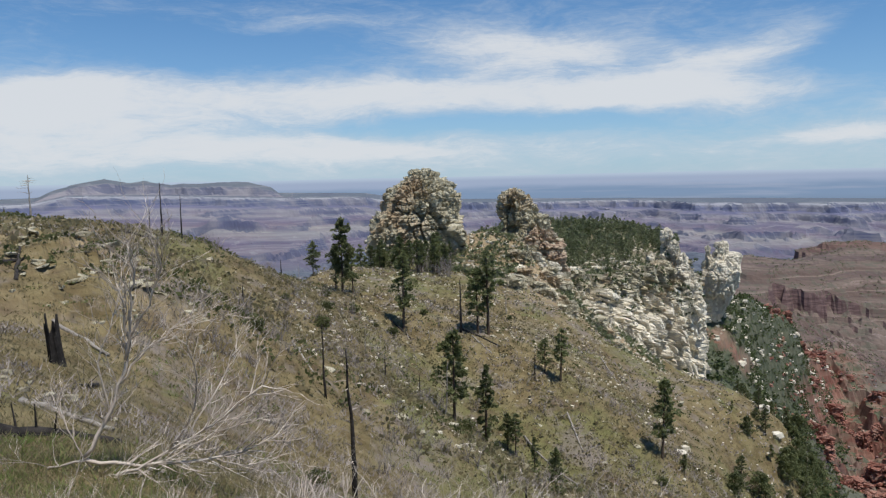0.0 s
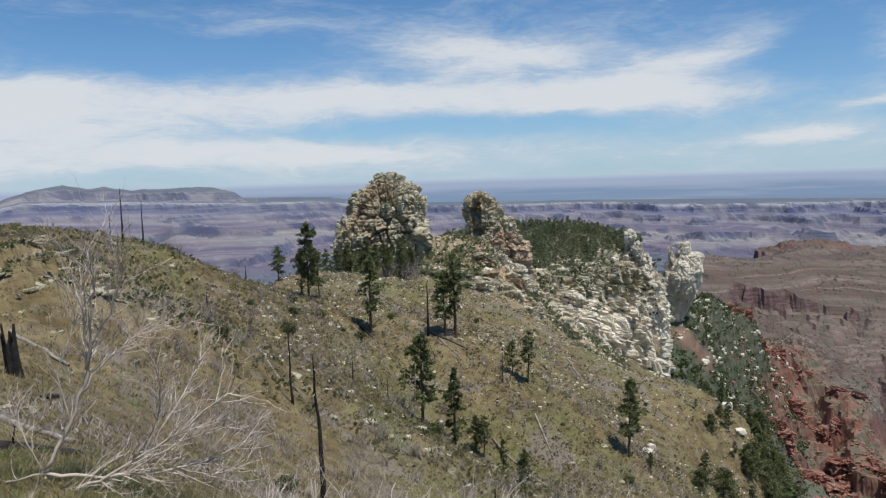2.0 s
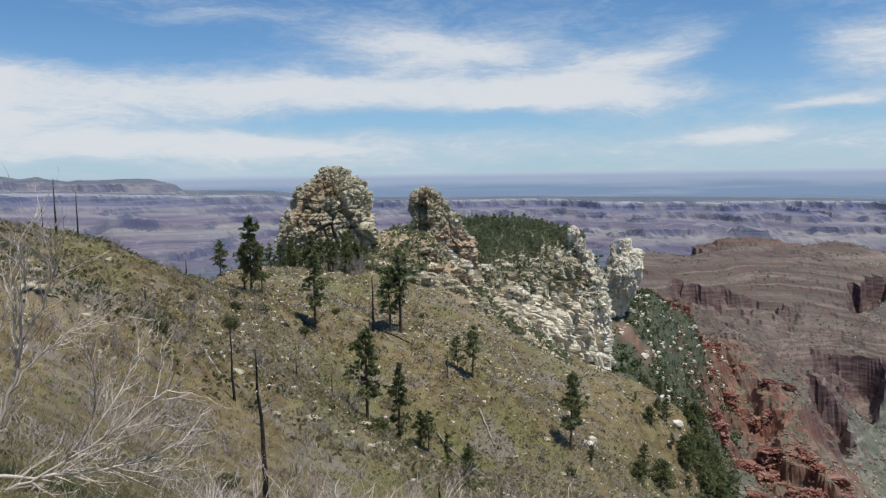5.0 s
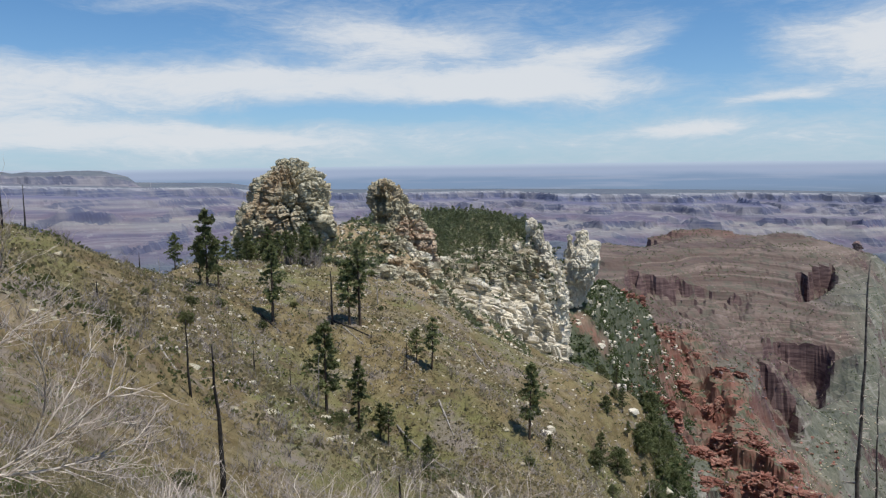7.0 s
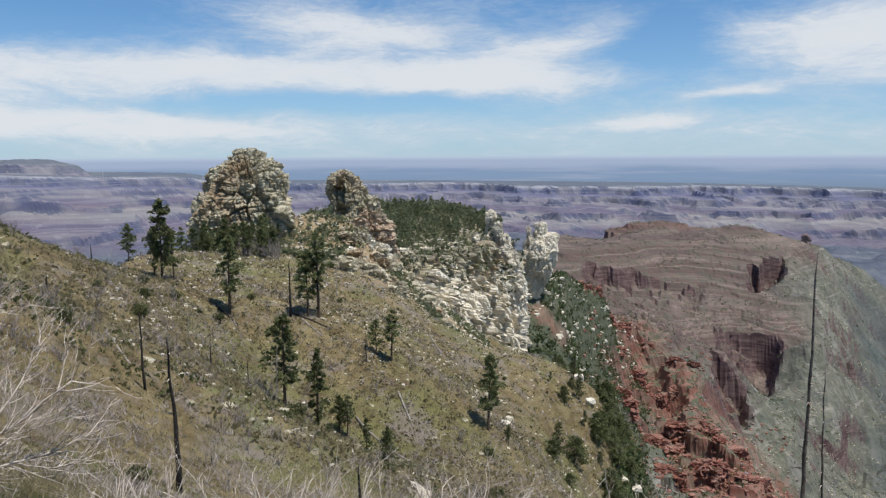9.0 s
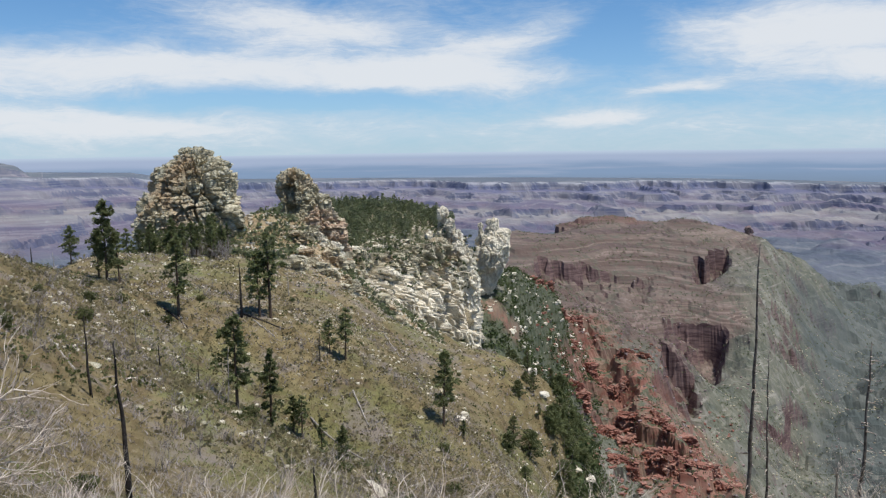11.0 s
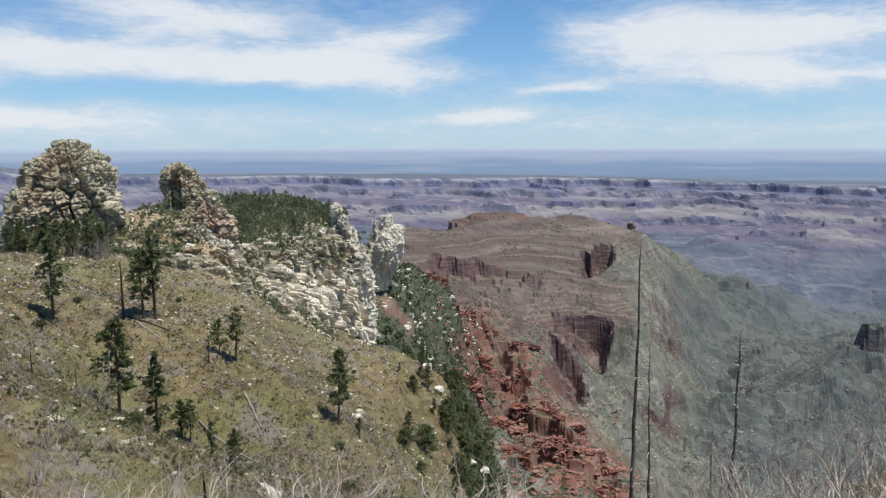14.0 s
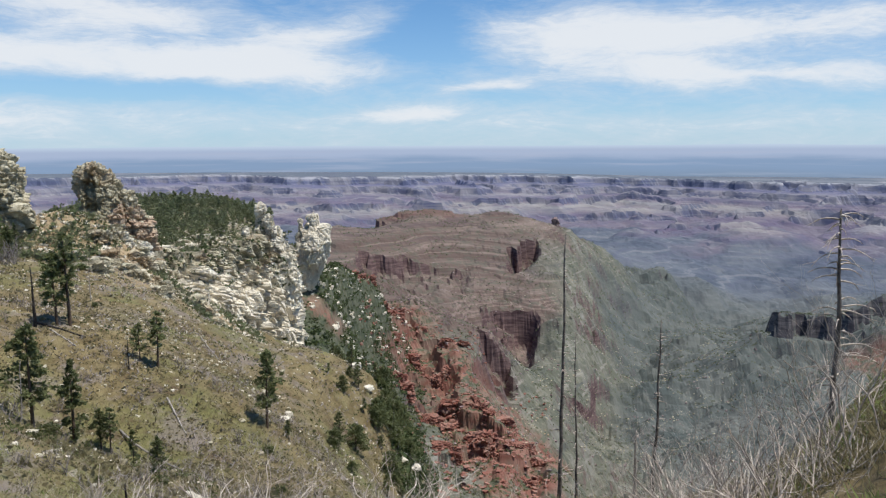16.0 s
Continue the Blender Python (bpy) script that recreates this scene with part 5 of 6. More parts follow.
for spec in [(-39.2, 100, 5.2, 0.13, 14, GREYWOOD, "grey dead tree with bare twigs on the hill crest", 0.0, 1.4, 0.55), (-30.95, 95, 6.3, 0.14, 3, CHAR, "slim charred snag on the hill crest", 0.0, 0.3, 0.3),
             (-29.6, 97, 5.2, 0.13, 2, CHAR, "slim charred snag on the hill crest", 0.0, 0.3, 0.3), (-31.75, 96, 2.6, 0.10, 1, CHAR, "short charred snag on the hill crest", 0.0, 0.3, 0.3),
             (-17.6, 40, 8.4, 0.17, 10, CHAR, "charred snag with pale peeling lower branches", 0.0, 1.1, 0.15), (-19.6, 60, 6.2, 0.12, 5, CHAR, "thin charred snag on the slope", 0.0, 0.4, 0.3),
             (-8.85, 126, 9.2, 0.26, 4, CHAR, "tall blackened snag beside living pines", 0.0, 0.8, 0.2), (-3.75, 36, 3.4, 0.14, 3, CHAR, "short blackened snag below the viewpoint", 0.0, 0.3, 0.4),
             (-10.2, 96, 8.0, 0.14, 8, GREYWOOD, "leaning grey snag against a pine", 0.0, 0.8, 0.2), (-22.6, 132, 3.0, 0.14, 2, CHAR, "short charred snag on the saddle", 0.0, 0.3, 0.3),
             (-21.3, 150, 5.0, 0.10, 3, GREYWOOD, "thin grey snag on the saddle", 0.0, 0.5, 0.3), (-25.5, 78, 1.8, 0.14, 0, CHAR, "low charred stub on the slope", 0.0, 0.3, 0.3),
             (-14.9, 84, 2.6, 0.12, 2, CHAR, "low charred snag on the slope", 0.0, 0.3, 0.3), (-16.4, 92, 3.4, 0.10, 2, GREYWOOD, "thin grey snag on the slope", 0.0, 0.5, 0.3), (-12.2, 96, 3.0, 0.10, 2, CHAR, "low charred snag on the slope", 0.0, 0.3, 0.3),
             (-3.1, 118, 5.5, 0.10, 3, CHAR, "thin dark snag on the slope", 0.0, 0.5, 0.3), (-5.3, 150, 6.0, 0.12, 3, GREYWOOD, "thin grey snag below the ledges", 0.0, 0.5, 0.3),
             (29.9, 40, 15.6, 0.14, 44, DARKWOOD, "tall dead pine stem with short bare stubs", 0.02, 0.6, 0.12), (31.4, 42, 10.8, 0.09, 26, DARKWOOD, "slender dead pine stem with bare stubs", 0.02, 0.5, 0.15),
             (37.3, 40, 10.8, 0.12, 40, DARKWOOD, "pale lichened dead pine with bare stubs", 0.03, 0.7, 0.15), (35.8, 38, 4.2, 0.14, 3, GREYWOOD, "short bleached broken snag", 0.0, 0.6, 0.3),
             (49.45, 35, 11.4, 0.17, 60, DARKWOOD, "dead pine with drooping bleached branches", 0.24, 2.1, 0.3)]:
    a, d, h, r0, st, mt, lb, dr, ln, br = spec
    ob = snag(h, r0, int(abs(a) * 100 + d), lb, mt, st, dr, 0.25, TWIG if a > 0 or st > 5 else mt, ln, br, 0.045 if dr > 0.1 else 0.036)
    place(ob, a, d, 0.0, rng.uniform(0, 360), 1.0, -4.0 if a == -10.2 else 0.0)

# the fat hollow stump on the left slope
stump = tagged(new("burnt_stump"), "hollow blackened tree stump with a jagged top", "stump")
n_a, n_h = 20, 14
T_, V_ = np.meshgrid(np.linspace(0, 2 * math.pi, n_a, endpoint=False), np.linspace(0, 1, n_h), indexing="xy")
jag = 2.2 + 0.45 * np.sin(T_ * 2 + 0.5) + 0.3 * np.sin(T_ * 7) + 0.2 * np.sin(T_ * 5 + 1)
rad = 0.34 * (1 + 0.45 * (1 - V_) ** 4) * (1 + 0.12 * np.sin(T_ * 5) + 0.06 * np.sin(T_ * 11 + V_ * 4))
outer = np.stack([rad * np.cos(T_) - 0.25 * V_, rad * np.sin(T_), V_ * jag - 0.4 * (1 - V_)], -1).reshape(-1, 3)
inner = np.stack([rad * 0.72 * np.cos(T_) - 0.25 * V_, rad * 0.72 * np.sin(T_), V_ * jag - 0.4 * (1 - V_)], -1)[::-1].reshape(-1, 3)
part("shell", mesh_of("shell", np.concatenate([outer, inner]), grid_faces(2 * n_h, n_a, True), CHAR), stump)
place(stump, -38.2, 37, 0.1, 40, 0.8)


def fallen_log(a0, d0, a1, d1, r0, mat, label, seed, lift=0.6):
    rs_ = random.Random(seed)
    p0, p1 = Vector((*polar(a0, d0), 0)), Vector((*polar(a1, d1), 0))
    pts = []
    for i in range(9):
        p = p0.lerp(p1, i / 8)
        pts.append(Vector((p.x, p.y, ground_z(p.x, p.y) + r0 * lift)))
    mean = [pts[0].lerp(pts[-1], i / 8) for i in range(9)]
    pts = [m_.lerp(p, 0.35) + Vector((rs_.gauss(0, 0.03), rs_.gauss(0, 0.03), rs_.gauss(0, 0.02))) for m_, p in zip(mean, pts)]
    org = pts[0].copy()
    rads = [r0 * (1 - 0.45 * i / 8) * rs_.uniform(0.93, 1.07) for i in range(9)]
    root = tagged(new("fallen_log"), label, "log", "fallen logs")
    root.location = org
    part("stem", mesh_of("stem", *limb([p - org for p in pts], rads, 9, 0.1, seed), mat, True), root)
    for e, rr in ((0, rads[0]), (8, rads[8])):
        c = pts[e] - org
        ax = (pts[min(e + 1, 8)] - pts[max(e - 1, 0)]).normalized() * (0.03 if e else -0.03)
        part("end_grain", mesh_of("end_grain", *tubes([(tuple(c - ax), tuple(c + ax), rr * 0.98, rr * 0.6)], 9), mat), root)
    for _ in range(4):
        i = rs_.randrange(1, 8)
        b = pts[i] - org
        tip = b + Vector((rs_.gauss(0, 0.5), rs_.gauss(0, 0.5), rs_.uniform(0.2, 0.7)))
        part("stub", mesh_of("stub", *tubes([(tuple(b), tuple(tip), rads[i] * 0.25, 0.01)], 5), mat), root)


LOGS = [(-43, 17.4, -34.6, 16.8, 0.15, CHAR), (-38.4, 52, -35.0, 47, 0.16, GREYWOOD), (-34.3, 92, -31.4, 90, 0.20, CHAR), (-41.5, 60, -39.0, 62, 0.2, CHAR), (-40.4, 57, -40.0, 63, 0.16, CHAR), (-40.5, 24, -35.0, 21, 0.12, GREYWOOD),
        (-35.8, 36, -37.0, 33, 0.10, CHAR), (-8.7, 127, -5.8, 124, 0.25, CHAR), (-8.0, 125, -6.5, 121, 0.15, GREYWOOD), (-9.0, 88, -5.2, 82, 0.16, GREYWOOD), (-4.0, 105, 0.2, 90, 0.18, GREYWOOD), (-0.6, 112, 0.6, 104, 0.16, GREYWOOD),
        (2.0, 150, 3.2, 141, 0.18, GREYWOOD), (-19.2, 136, -17.0, 131, 0.25, CHAR), (-14.4, 124, -12.8, 119, 0.2, CHAR), (-6.6, 92, -3.8, 86, 0.15, GREYWOOD), (-22, 70, -20.5, 64, 0.14, GREYWOOD), (44.0, 12, 48.5, 13.5, 0.07, CHAR)]
for i, (a0, d0, a1, d1, r0, mt) in enumerate(LOGS):
    fallen_log(a0, d0, a1, d1, r0, mt, "charred fallen log on dry grass" if mt is CHAR else "bleached grey fallen log on dry grass", i)

# ---------------- bare shrubs ----------------


def bush_segs(h, stems, spread, seed, twigs=3, thick=0.022, depth=3, flat_=0.0, sweep=(0.0, 0.0)):
    """Sticks of a leafless shrub: crooked stems that fork again and again."""
    rs_ = random.Random(seed)
    segs = []

    def grow(p, d, ln, r, level):
        n = 9 - 2 * level
        for i in range(n):
            nx = p + d * ln / n
            r1 = r * (1 - 0.8 / n)
            segs.append((tuple(p), tuple(nx), r, r1))
            if level < depth and i >= (3 if level == 0 else 1):
                for _ in range(twigs - 1):
                    if rs_.random() < 0.5:
                        side = Vector((rs_.gauss(0, 1), rs_.gauss(0, 1), rs_.gauss(0.3, 0.5)))
                        grow(nx, (d * 0.85 + side.normalized() * 0.6).normalized(), ln * rs_.uniform(0.3, 0.55), r1 * 0.62, level + 1)
            p, r = nx, r1
            d = (d + Vector((rs_.gauss(0, 0.19), rs_.gauss(0, 0.19), rs_.gauss(0.03, 0.14)))).normalized()

    for _ in range(stems):
        phi = rs_.uniform(0, 6.28)
        out = spread * rs_.uniform(0.4, 1.0)
        d = Vector((math.cos(phi) * out + sweep[0], math.sin(phi) * out + sweep[1], (1.0 - flat_) * rs_.uniform(0.35, 1.1))).normalized()
        grow(Vector((rs_.gauss(0, 0.12) * h, rs_.gauss(0, 0.12) * h, -0.1)), d, h * rs_.uniform(0.7, 1.1), thick * rs_.uniform(0.7, 1.2), 0)
    return segs


def bush(h, stems, spread, seed, label, group, mat=None, **kw):
    mat = mat or TWIG
    root = new("bare_shrub")
    tagged(root, label, "shrub", group)
    segs = bush_segs(h, stems, spread, seed, **kw)
    fine_ = 0.4 * kw["thick"]
    tagged(part("branching", mesh_of("branching", *tubes([s0 for s0 in segs if s0[2] > fine_], 5), mat, True), root), kind="stuff")
    tagged(part("twig_mass", mesh_of("twig_mass", *tubes([s0 for s0 in segs if s0[2] <= fine_], 3), mat), root), kind="stuff")
    return root


def led_shrub(stems, far, label, group, mat, seed):
    """A leafless shrub grown along leading stems, given as (heading, height) in degrees, with forking side twigs."""
    rs_ = random.Random(seed)
    root = tagged(new("bare_shrub"), label, "shrub", group)
    x0, y0 = polar(stems[0][0][0][0], far)
    org = Vector((x0, y0, far * math.tan(radians(stems[0][0][0][1]))))
    root.location = org
    twigs = []

    def twig(p, d, ln, r, level):
        for i in range(5):
            nx = p + d * ln / 5
            twigs.append((tuple(p), tuple(nx), r * (1 - i / 6.5), r * (1 - (i + 1) / 6.5)))
            if level < 2 and i > 0 and rs_.random() < 0.55:
                side = Vector((rs_.gauss(0, 1), rs_.gauss(0, 1), rs_.gauss(0.2, 0.7))).normalized()
                twig(nx, (d + side * 0.7).normalized(), ln * rs_.uniform(0.35, 0.6), r * 0.6, level + 1)
            p = nx
            d = (d + Vector((rs_.gauss(0, 0.16), rs_.gauss(0, 0.16), rs_.gauss(0.04, 0.13)))).normalized()

    for k, (way_, thick) in enumerate(stems):
        off = rs_.uniform(-0.25, 0.35) if k else 0.0
        knots = [Vector((*polar(a_, far + off * i), (far + off * i) * math.tan(radians(e_)))) - org for i, (a_, e_) in enumerate(way_)]
        pts = []
        for i in range(len(knots) - 1):
            for f in range(4):
                pts.append(knots[i].lerp(knots[i + 1], f / 4) + Vector((rs_.gauss(0, 0.018), rs_.gauss(0, 0.018), rs_.gauss(0, 0.018))))
        pts.append(knots[-1])
        n = len(pts)
        part("stem", mesh_of("stem", *limb(pts, [0.9 * thick * (1 - 0.65 * i / n) for i in range(n)], 6, 0.1, seed + k), mat, True), root)
        for i in range(3, n):
            for _ in range(3):
                if rs_.random() < 0.7:
                    d = (pts[i] - pts[i - 1]).normalized()
                    side = Vector((rs_.gauss(0, 1), rs_.gauss(0, 0.7), rs_.gauss(0.25, 0.7))).normalized()
                    twig(pts[i], (d + side * 0.75).normalized(), rs_.uniform(0.35, 0.95), max(0.008, thick * 0.34), 0)
    tagged(part("twig_mass", mesh_of("twig_mass", *tubes(twigs, 3), mat), root), kind="stuff")
    return root


STEMS = [([(-37.0, -18.9), (-35.1, -16.0), (-33.8, -12.7), (-33.7, -9.5), (-34.2, -7.1)], 0.040),
         ([(-33.9, -12.7), (-33.4, -9.5), (-32.9, -6.3), (-33.3, -4.5)], 0.028),
         ([(-33.6, -11.1), (-32.2, -8.8), (-31.2, -6.5), (-31.0, -4.8)], 0.024),
         ([(-34.5, -14.2), (-32.5, -12.0), (-30.8, -10.8), (-29.4, -10.3)], 0.022),
         ([(-35.2, -16.2), (-35.7, -12.5), (-34.5, -9.4), (-33.8, -6.3)], 0.020),
         ([(-37.0, -19.0), (-33.3, -19.9), (-29.4, -20.2), (-26.1, -20.0), (-23.5, -19.1)], 0.040),
         ([(-37.8, -20.6), (-34.5, -20.2), (-31.3, -19.3), (-28.0, -17.6), (-24.4, -15.4)], 0.036),
         ([(-31.3, -19.3), (-29.4, -16.8), (-29.1, -14.4), (-29.7, -11.9)], 0.022),
         ([(-30.1, -18.7), (-28.5, -16.3), (-27.2, -14.6), (-26.1, -12.0)], 0.022),
         ([(-35.3, -21.4), (-31.4, -19.8), (-28.1, -18.4), (-24.9, -17.7)], 0.028),
         ([(-37.0, -19.0), (-39.2, -19.1), (-41.2, -19.4), (-42.6, -20.0)], 0.024),
         ([(-36.7, -19.6), (-37.9, -16.8), (-38.5, -15.1)], 0.016),
         ([(-28.1, -20.2), (-26.1, -21.0), (-24.0, -21.0)], 0.018),
         ([(-40.3, -20.7), (-37.1, -19.9), (-34.1, -20.8), (-31.5, -22.3)], 0.022)]
led_shrub(STEMS, 13.6, "large bleached leafless shrub with crooked upright and sprawling stems", "bare shrubs by the viewpoint", TWIG, 41)
tall = bush(3.3, 6, 0.35, 41, "tall bleached leafless shrub with crooked stems", "bare shrubs by the viewpoint", twigs=3, thick=0.026, depth=2, sweep=(0.22, 0.0))
place(tall, 44.5, 10.5, 0.0, 170, 0.5)
again(tall, 41.5, 11, 0.40, 40)
again(tall, 48.0, 11, 0.6, 250)
again(tall, 51.0, 10, 0.55, 80)
again(tall, -44.0, 13, 0.45, 110)
BUSHES = [bush(1.0, 7, 0.7, 50 + i, "bleached leafless shrub with fine twigs", "bare shrubs by the viewpoint", twigs=2, thick=0.010) for i in range(3)]
FINE = [bush(1.0, 7, 0.6, 60 + i, "grey-violet dead brush on the slope", "dead brush on the hillside", twigs=2, thick=0.02, depth=2, mat=BRUSH) for i in range(3)]
used = set()


def set_bush(kinds, a, d, h):
    kd = rng.randrange(len(kinds))
    ob = kinds[kd]
    if ob.name in used:
        ob = copy_thing(ob, Matrix())
    used.add(ob.name)
    place(ob, a, d, 0.05, rng.uniform(0, 360), h)


for _ in range(64):
    a, d = rng.uniform(-43, 53), rng.uniform(7, 15)
    lim = np.interp(a, [-43, -30, -20, 0, 28, 36, 40, 44, 48, 53], [-19, -18.5, -20, -21, -23, -23, -19.5, -18, -15.5, -16])
    x, y = polar(a, d)
    hi = d * math.tan(radians(lim + rng.uniform(-1.5, 0.4))) - ground_z(x, y)
    if hi > 0.5:
        set_bush(BUSHES, a, d, min(hi, 2.6) * 0.85)
for _ in range(16):
    a, d = rng.uniform(40, 53), rng.uniform(8, 13)
    x, y = polar(a, d)
    hi = d * math.tan(radians(np.interp(a, [40, 44, 48, 53], [-20, -18, -15.2, -15.5]) + rng.uniform(-2, 0.3))) - ground_z(x, y)
    if hi > 0.5:
        set_bush(BUSHES, a, d, min(hi, 3.0) * 0.85)
for _ in range(14):
    set_bush(FINE, rng.uniform(-12.5, -9.5), rng.uniform(172, 186), rng.uniform(3.5, 6.0))
for _ in range(230):
    d = rng.uniform(45, 145)
    a = rng.uniform(-34, 12)
    set_bush(FINE, a, d, rng.uniform(0.9, 2.4))

# ---------------- rocks on the hill ----------------
HILL_STONES = [stone_mesh(100 + i, 1.0, 0.75, 0.5, ROCK) for i in range(5)]
SLABS = [stone_mesh(120 + i, 1.0, 0.75, 0.22, ROCK) for i in range(5)]


def rock(meshes, a, d, size, label, group, sink=0.35):
    x, y = polar(a, d)
    ob = tagged(new("boulder", rng.choice(meshes)), label, "rock", group)
    ob.matrix_basis = pose(x, y, ground_z(x, y) + size * (0.5 - sink) * 0.4, rng.uniform(-14, 14), rng.uniform(-14, 14), rng.uniform(0, 360)) @ Matrix.Diagonal((size, size, size, 1))


for _ in range(170):
    rock(SLABS, rng.gauss(-37.0, 3.4), rng.uniform(58, 94), rng.choice((0.3, 0.45, 0.6, 0.75, 0.95)) * rng.uniform(0.8, 1.2), "tan limestone slab jutting from the hillside", "slabs on the hill", 0.8)
for _ in range(150):
    rock(HILL_STONES, rng.uniform(-30, 14), rng.uniform(60, 190), rng.uniform(0.15, 0.7), "pale limestone boulder in dry grass", "boulders on the slope")
for a, d, sz in ((7.9, 126, 1.2), (8.2, 131, 0.8), (14.5, 172, 1.5), (13.6, 178, 1.8), (15.2, 165, 1.4), (16.6, 168, 1.6), (17.3, 164, 1.3), (18.1, 168, 1.7), (12.8, 186, 1.3), (1.0, 60, 1.2), (0.2, 64, 1.0), (1.6, 57, 0.9)):
    rock(PALE_BLOCKS, a, d, sz, "large pale boulder on the slope", "boulders on the slope")


def scatter_stones(name, label, spots, size, mat, seed):
    """Many small angular stones as one mass."""
    rs_ = np.random.RandomState(seed)
    n = len(spots)
    cube = np.array([(x, y, z) for x in (-1, 1) for y in (-1, 1) for z in (-1, 1)], float)
    f = np.array([(0, 1, 3, 2), (4, 6, 7, 5), (0, 4, 5, 1), (2, 3, 7, 6), (0, 2, 6, 4), (1, 5, 7, 3)])
    v = cube[None] * rs_.uniform(0.45, 1.0, (n, 8, 3)) * rs_.uniform(*size, (n, 1, 1)) * np.array((1, 0.8, 0.55))
    ang = rs_.uniform(0, 6.28, n)
    c, s_ = np.cos(ang)[:, None], np.sin(ang)[:, None]
    v = np.stack([v[..., 0] * c - v[..., 1] * s_, v[..., 0] * s_ + v[..., 1] * c, v[..., 2]], -1) + np.asarray(spots)[:, None]
    fc = (f[None] + (np.arange(n) * 8)[:, None, None]).reshape(-1, 4)
    return tagged(new(name, mesh_of(name, v.reshape(-1, 3), fc, mat)), label, "stones", kind="stuff")


def spread(n, a_range, d_range, seed, power=1.0):
    rs_ = np.random.RandomState(seed)
    a = np.radians(rs_.uniform(*a_range, n))
    d = d_range[0] * (d_range[1] / d_range[0]) ** (rs_.uniform(0, 1, n) ** power)
    x, y = d * np.sin(a), d * np.cos(a)
    z, isn, ist, isc = land(x, y)
    return x, y, z, isn, ist, isc, d


x, y, z, isn, ist, isc, d = spread(3600, (-42, 20), (25, 230), 71, 0.55)
ok = isn & (fbm(np.stack([x, y], -1) / 16.0, 3, 72) > -0.1)
scatter_stones("hillside_stones", "small pale stones strewn over the dry slope", np.stack([x, y, z], -1)[ok], (0.08, 0.30), ROCK, 73)
x, y, z, isn, ist, isc, d = spread(2600, (-22, 17), (60, 200), 64, 0.6)
ok = isn & (fbm(np.stack([x, y], -1) / 20.0, 3, 65) > -0.15)
scatter_stones("white_stones", "small bleached white stones on the slope", np.stack([x, y, z], -1)[ok], (0.08, 0.36), PALE, 66)
x, y, z, isn, ist, isc, d = spread(900, (-9, 8), (118, 215), 67, 0.6)
scatter_stones("slope_rubble", "pale limestone rubble below the ledges", np.stack([x, y, z], -1)[isn & (fbm(np.stack([x, y], -1) / 14.0, 3, 69) > 0.0)], (0.12, 0.5), ROCK, 68)
x, y, z, isn, ist, isc, d = spread(6200, (-11, 12), (158, 350), 74)
ok = (rs.uniform(0, 1, len(x)) < 0.9) & (ist | (isn & (np.degrees(np.arctan2(x, y)) < 6.5) & (d > 184)))
scatter_stones("ledge_rubble", "broken tan limestone rubble on the ledges", np.stack([x, y, z], -1)[ok], (0.2, 0.8), PALE, 75)
x, y, z, isn, ist, isc, d = spread(700, (10, 18), (330, 620), 76)
scatter_stones("talus_blocks", "pale fallen blocks on the talus slope", np.stack([x, y, z], -1)[isc], (0.4, 2.0), PALE, 77)

x, y, z, isn, ist, isc, d = spread(3200, (17, 55), (330, 1700), 78, 0.75)
scatter_stones("canyon_blocks", "pale and grey fallen blocks on the canyon slopes", np.stack([x, y, z], -1)[isc], (0.4, 1.5), UMBER, 79)
x, y, z, isn, ist, isc, d = spread(2600, (14, 31), (240, 640), 88, 0.8)
ok = isc & (fbm(np.stack([x, y], -1) / 30.0, 3, 89) > -0.1) & (np.degrees(np.arctan2(x, y)) + 3 * fbm(np.stack([x, y], -1) / 60.0, 4, 102) < 24.5 + (650 - np.minimum(d, 650)) / 30.0)
scatter_stones("red_blocks", "tumbled red sandstone blocks below the ledges", np.stack([x, y, z], -1)[ok], (0.4, 1.8), REDROCK, 90)
x, y, z, isn, ist, isc, d = spread(6500, (26, 43), (380, 1500), 124, 0.75)
ok = isc & (fbm(np.stack([x, y], -1) / np.array((70.0, 25.0)), 4, 125) > 0.0)
scatter_stones("pale_scree", "pale limestone scree on the grey-green canyon slope", np.stack([x, y, z], -1)[ok], (0.3, 1.2), ROCK, 126)
# dark shrubs dotted over the canyon slopes


def clumps(name, label, x, y, z, size, mat, seed, per=7):
    rs_ = np.random.RandomState(seed)
    n = len(x)
    c = np.stack([x, y, z], -1)[:, None] + rs_.normal(0, 0.5, (n, per, 3)) * size[:, None, None] * np.array((1, 1, 0.5)) + np.array((0, 0, 0.45)) * size[:, None, None]
    ax = rs_.normal(0, 1, (n * per, 3))
    ax /= np.linalg.norm(ax, axis=1)[:, None]
    v, f = sprays(c.reshape(-1, 3), ax, np.repeat(size, per)[:, None] * 0.55, rs_)
    return tagged(new(name, mesh_of(name, v, f, mat)), label, "shrubs", kind="stuff")


x, y, z, isn, ist, isc, d = spread(9000, (-12, 10), (164, 340), 94)
ok = (ist | (isn & (np.degrees(np.arctan2(x, y)) < 6.5) & (d > 182))) & (fbm(np.stack([x, y], -1) / 9.0, 3, 95) > -0.05)
clumps("ledge_scrub", "low dark scrub growing among the ledges", x[ok], y[ok], z[ok], np.random.RandomState(8).uniform(0.5, 1.6, ok.sum()), WOODS, 96)
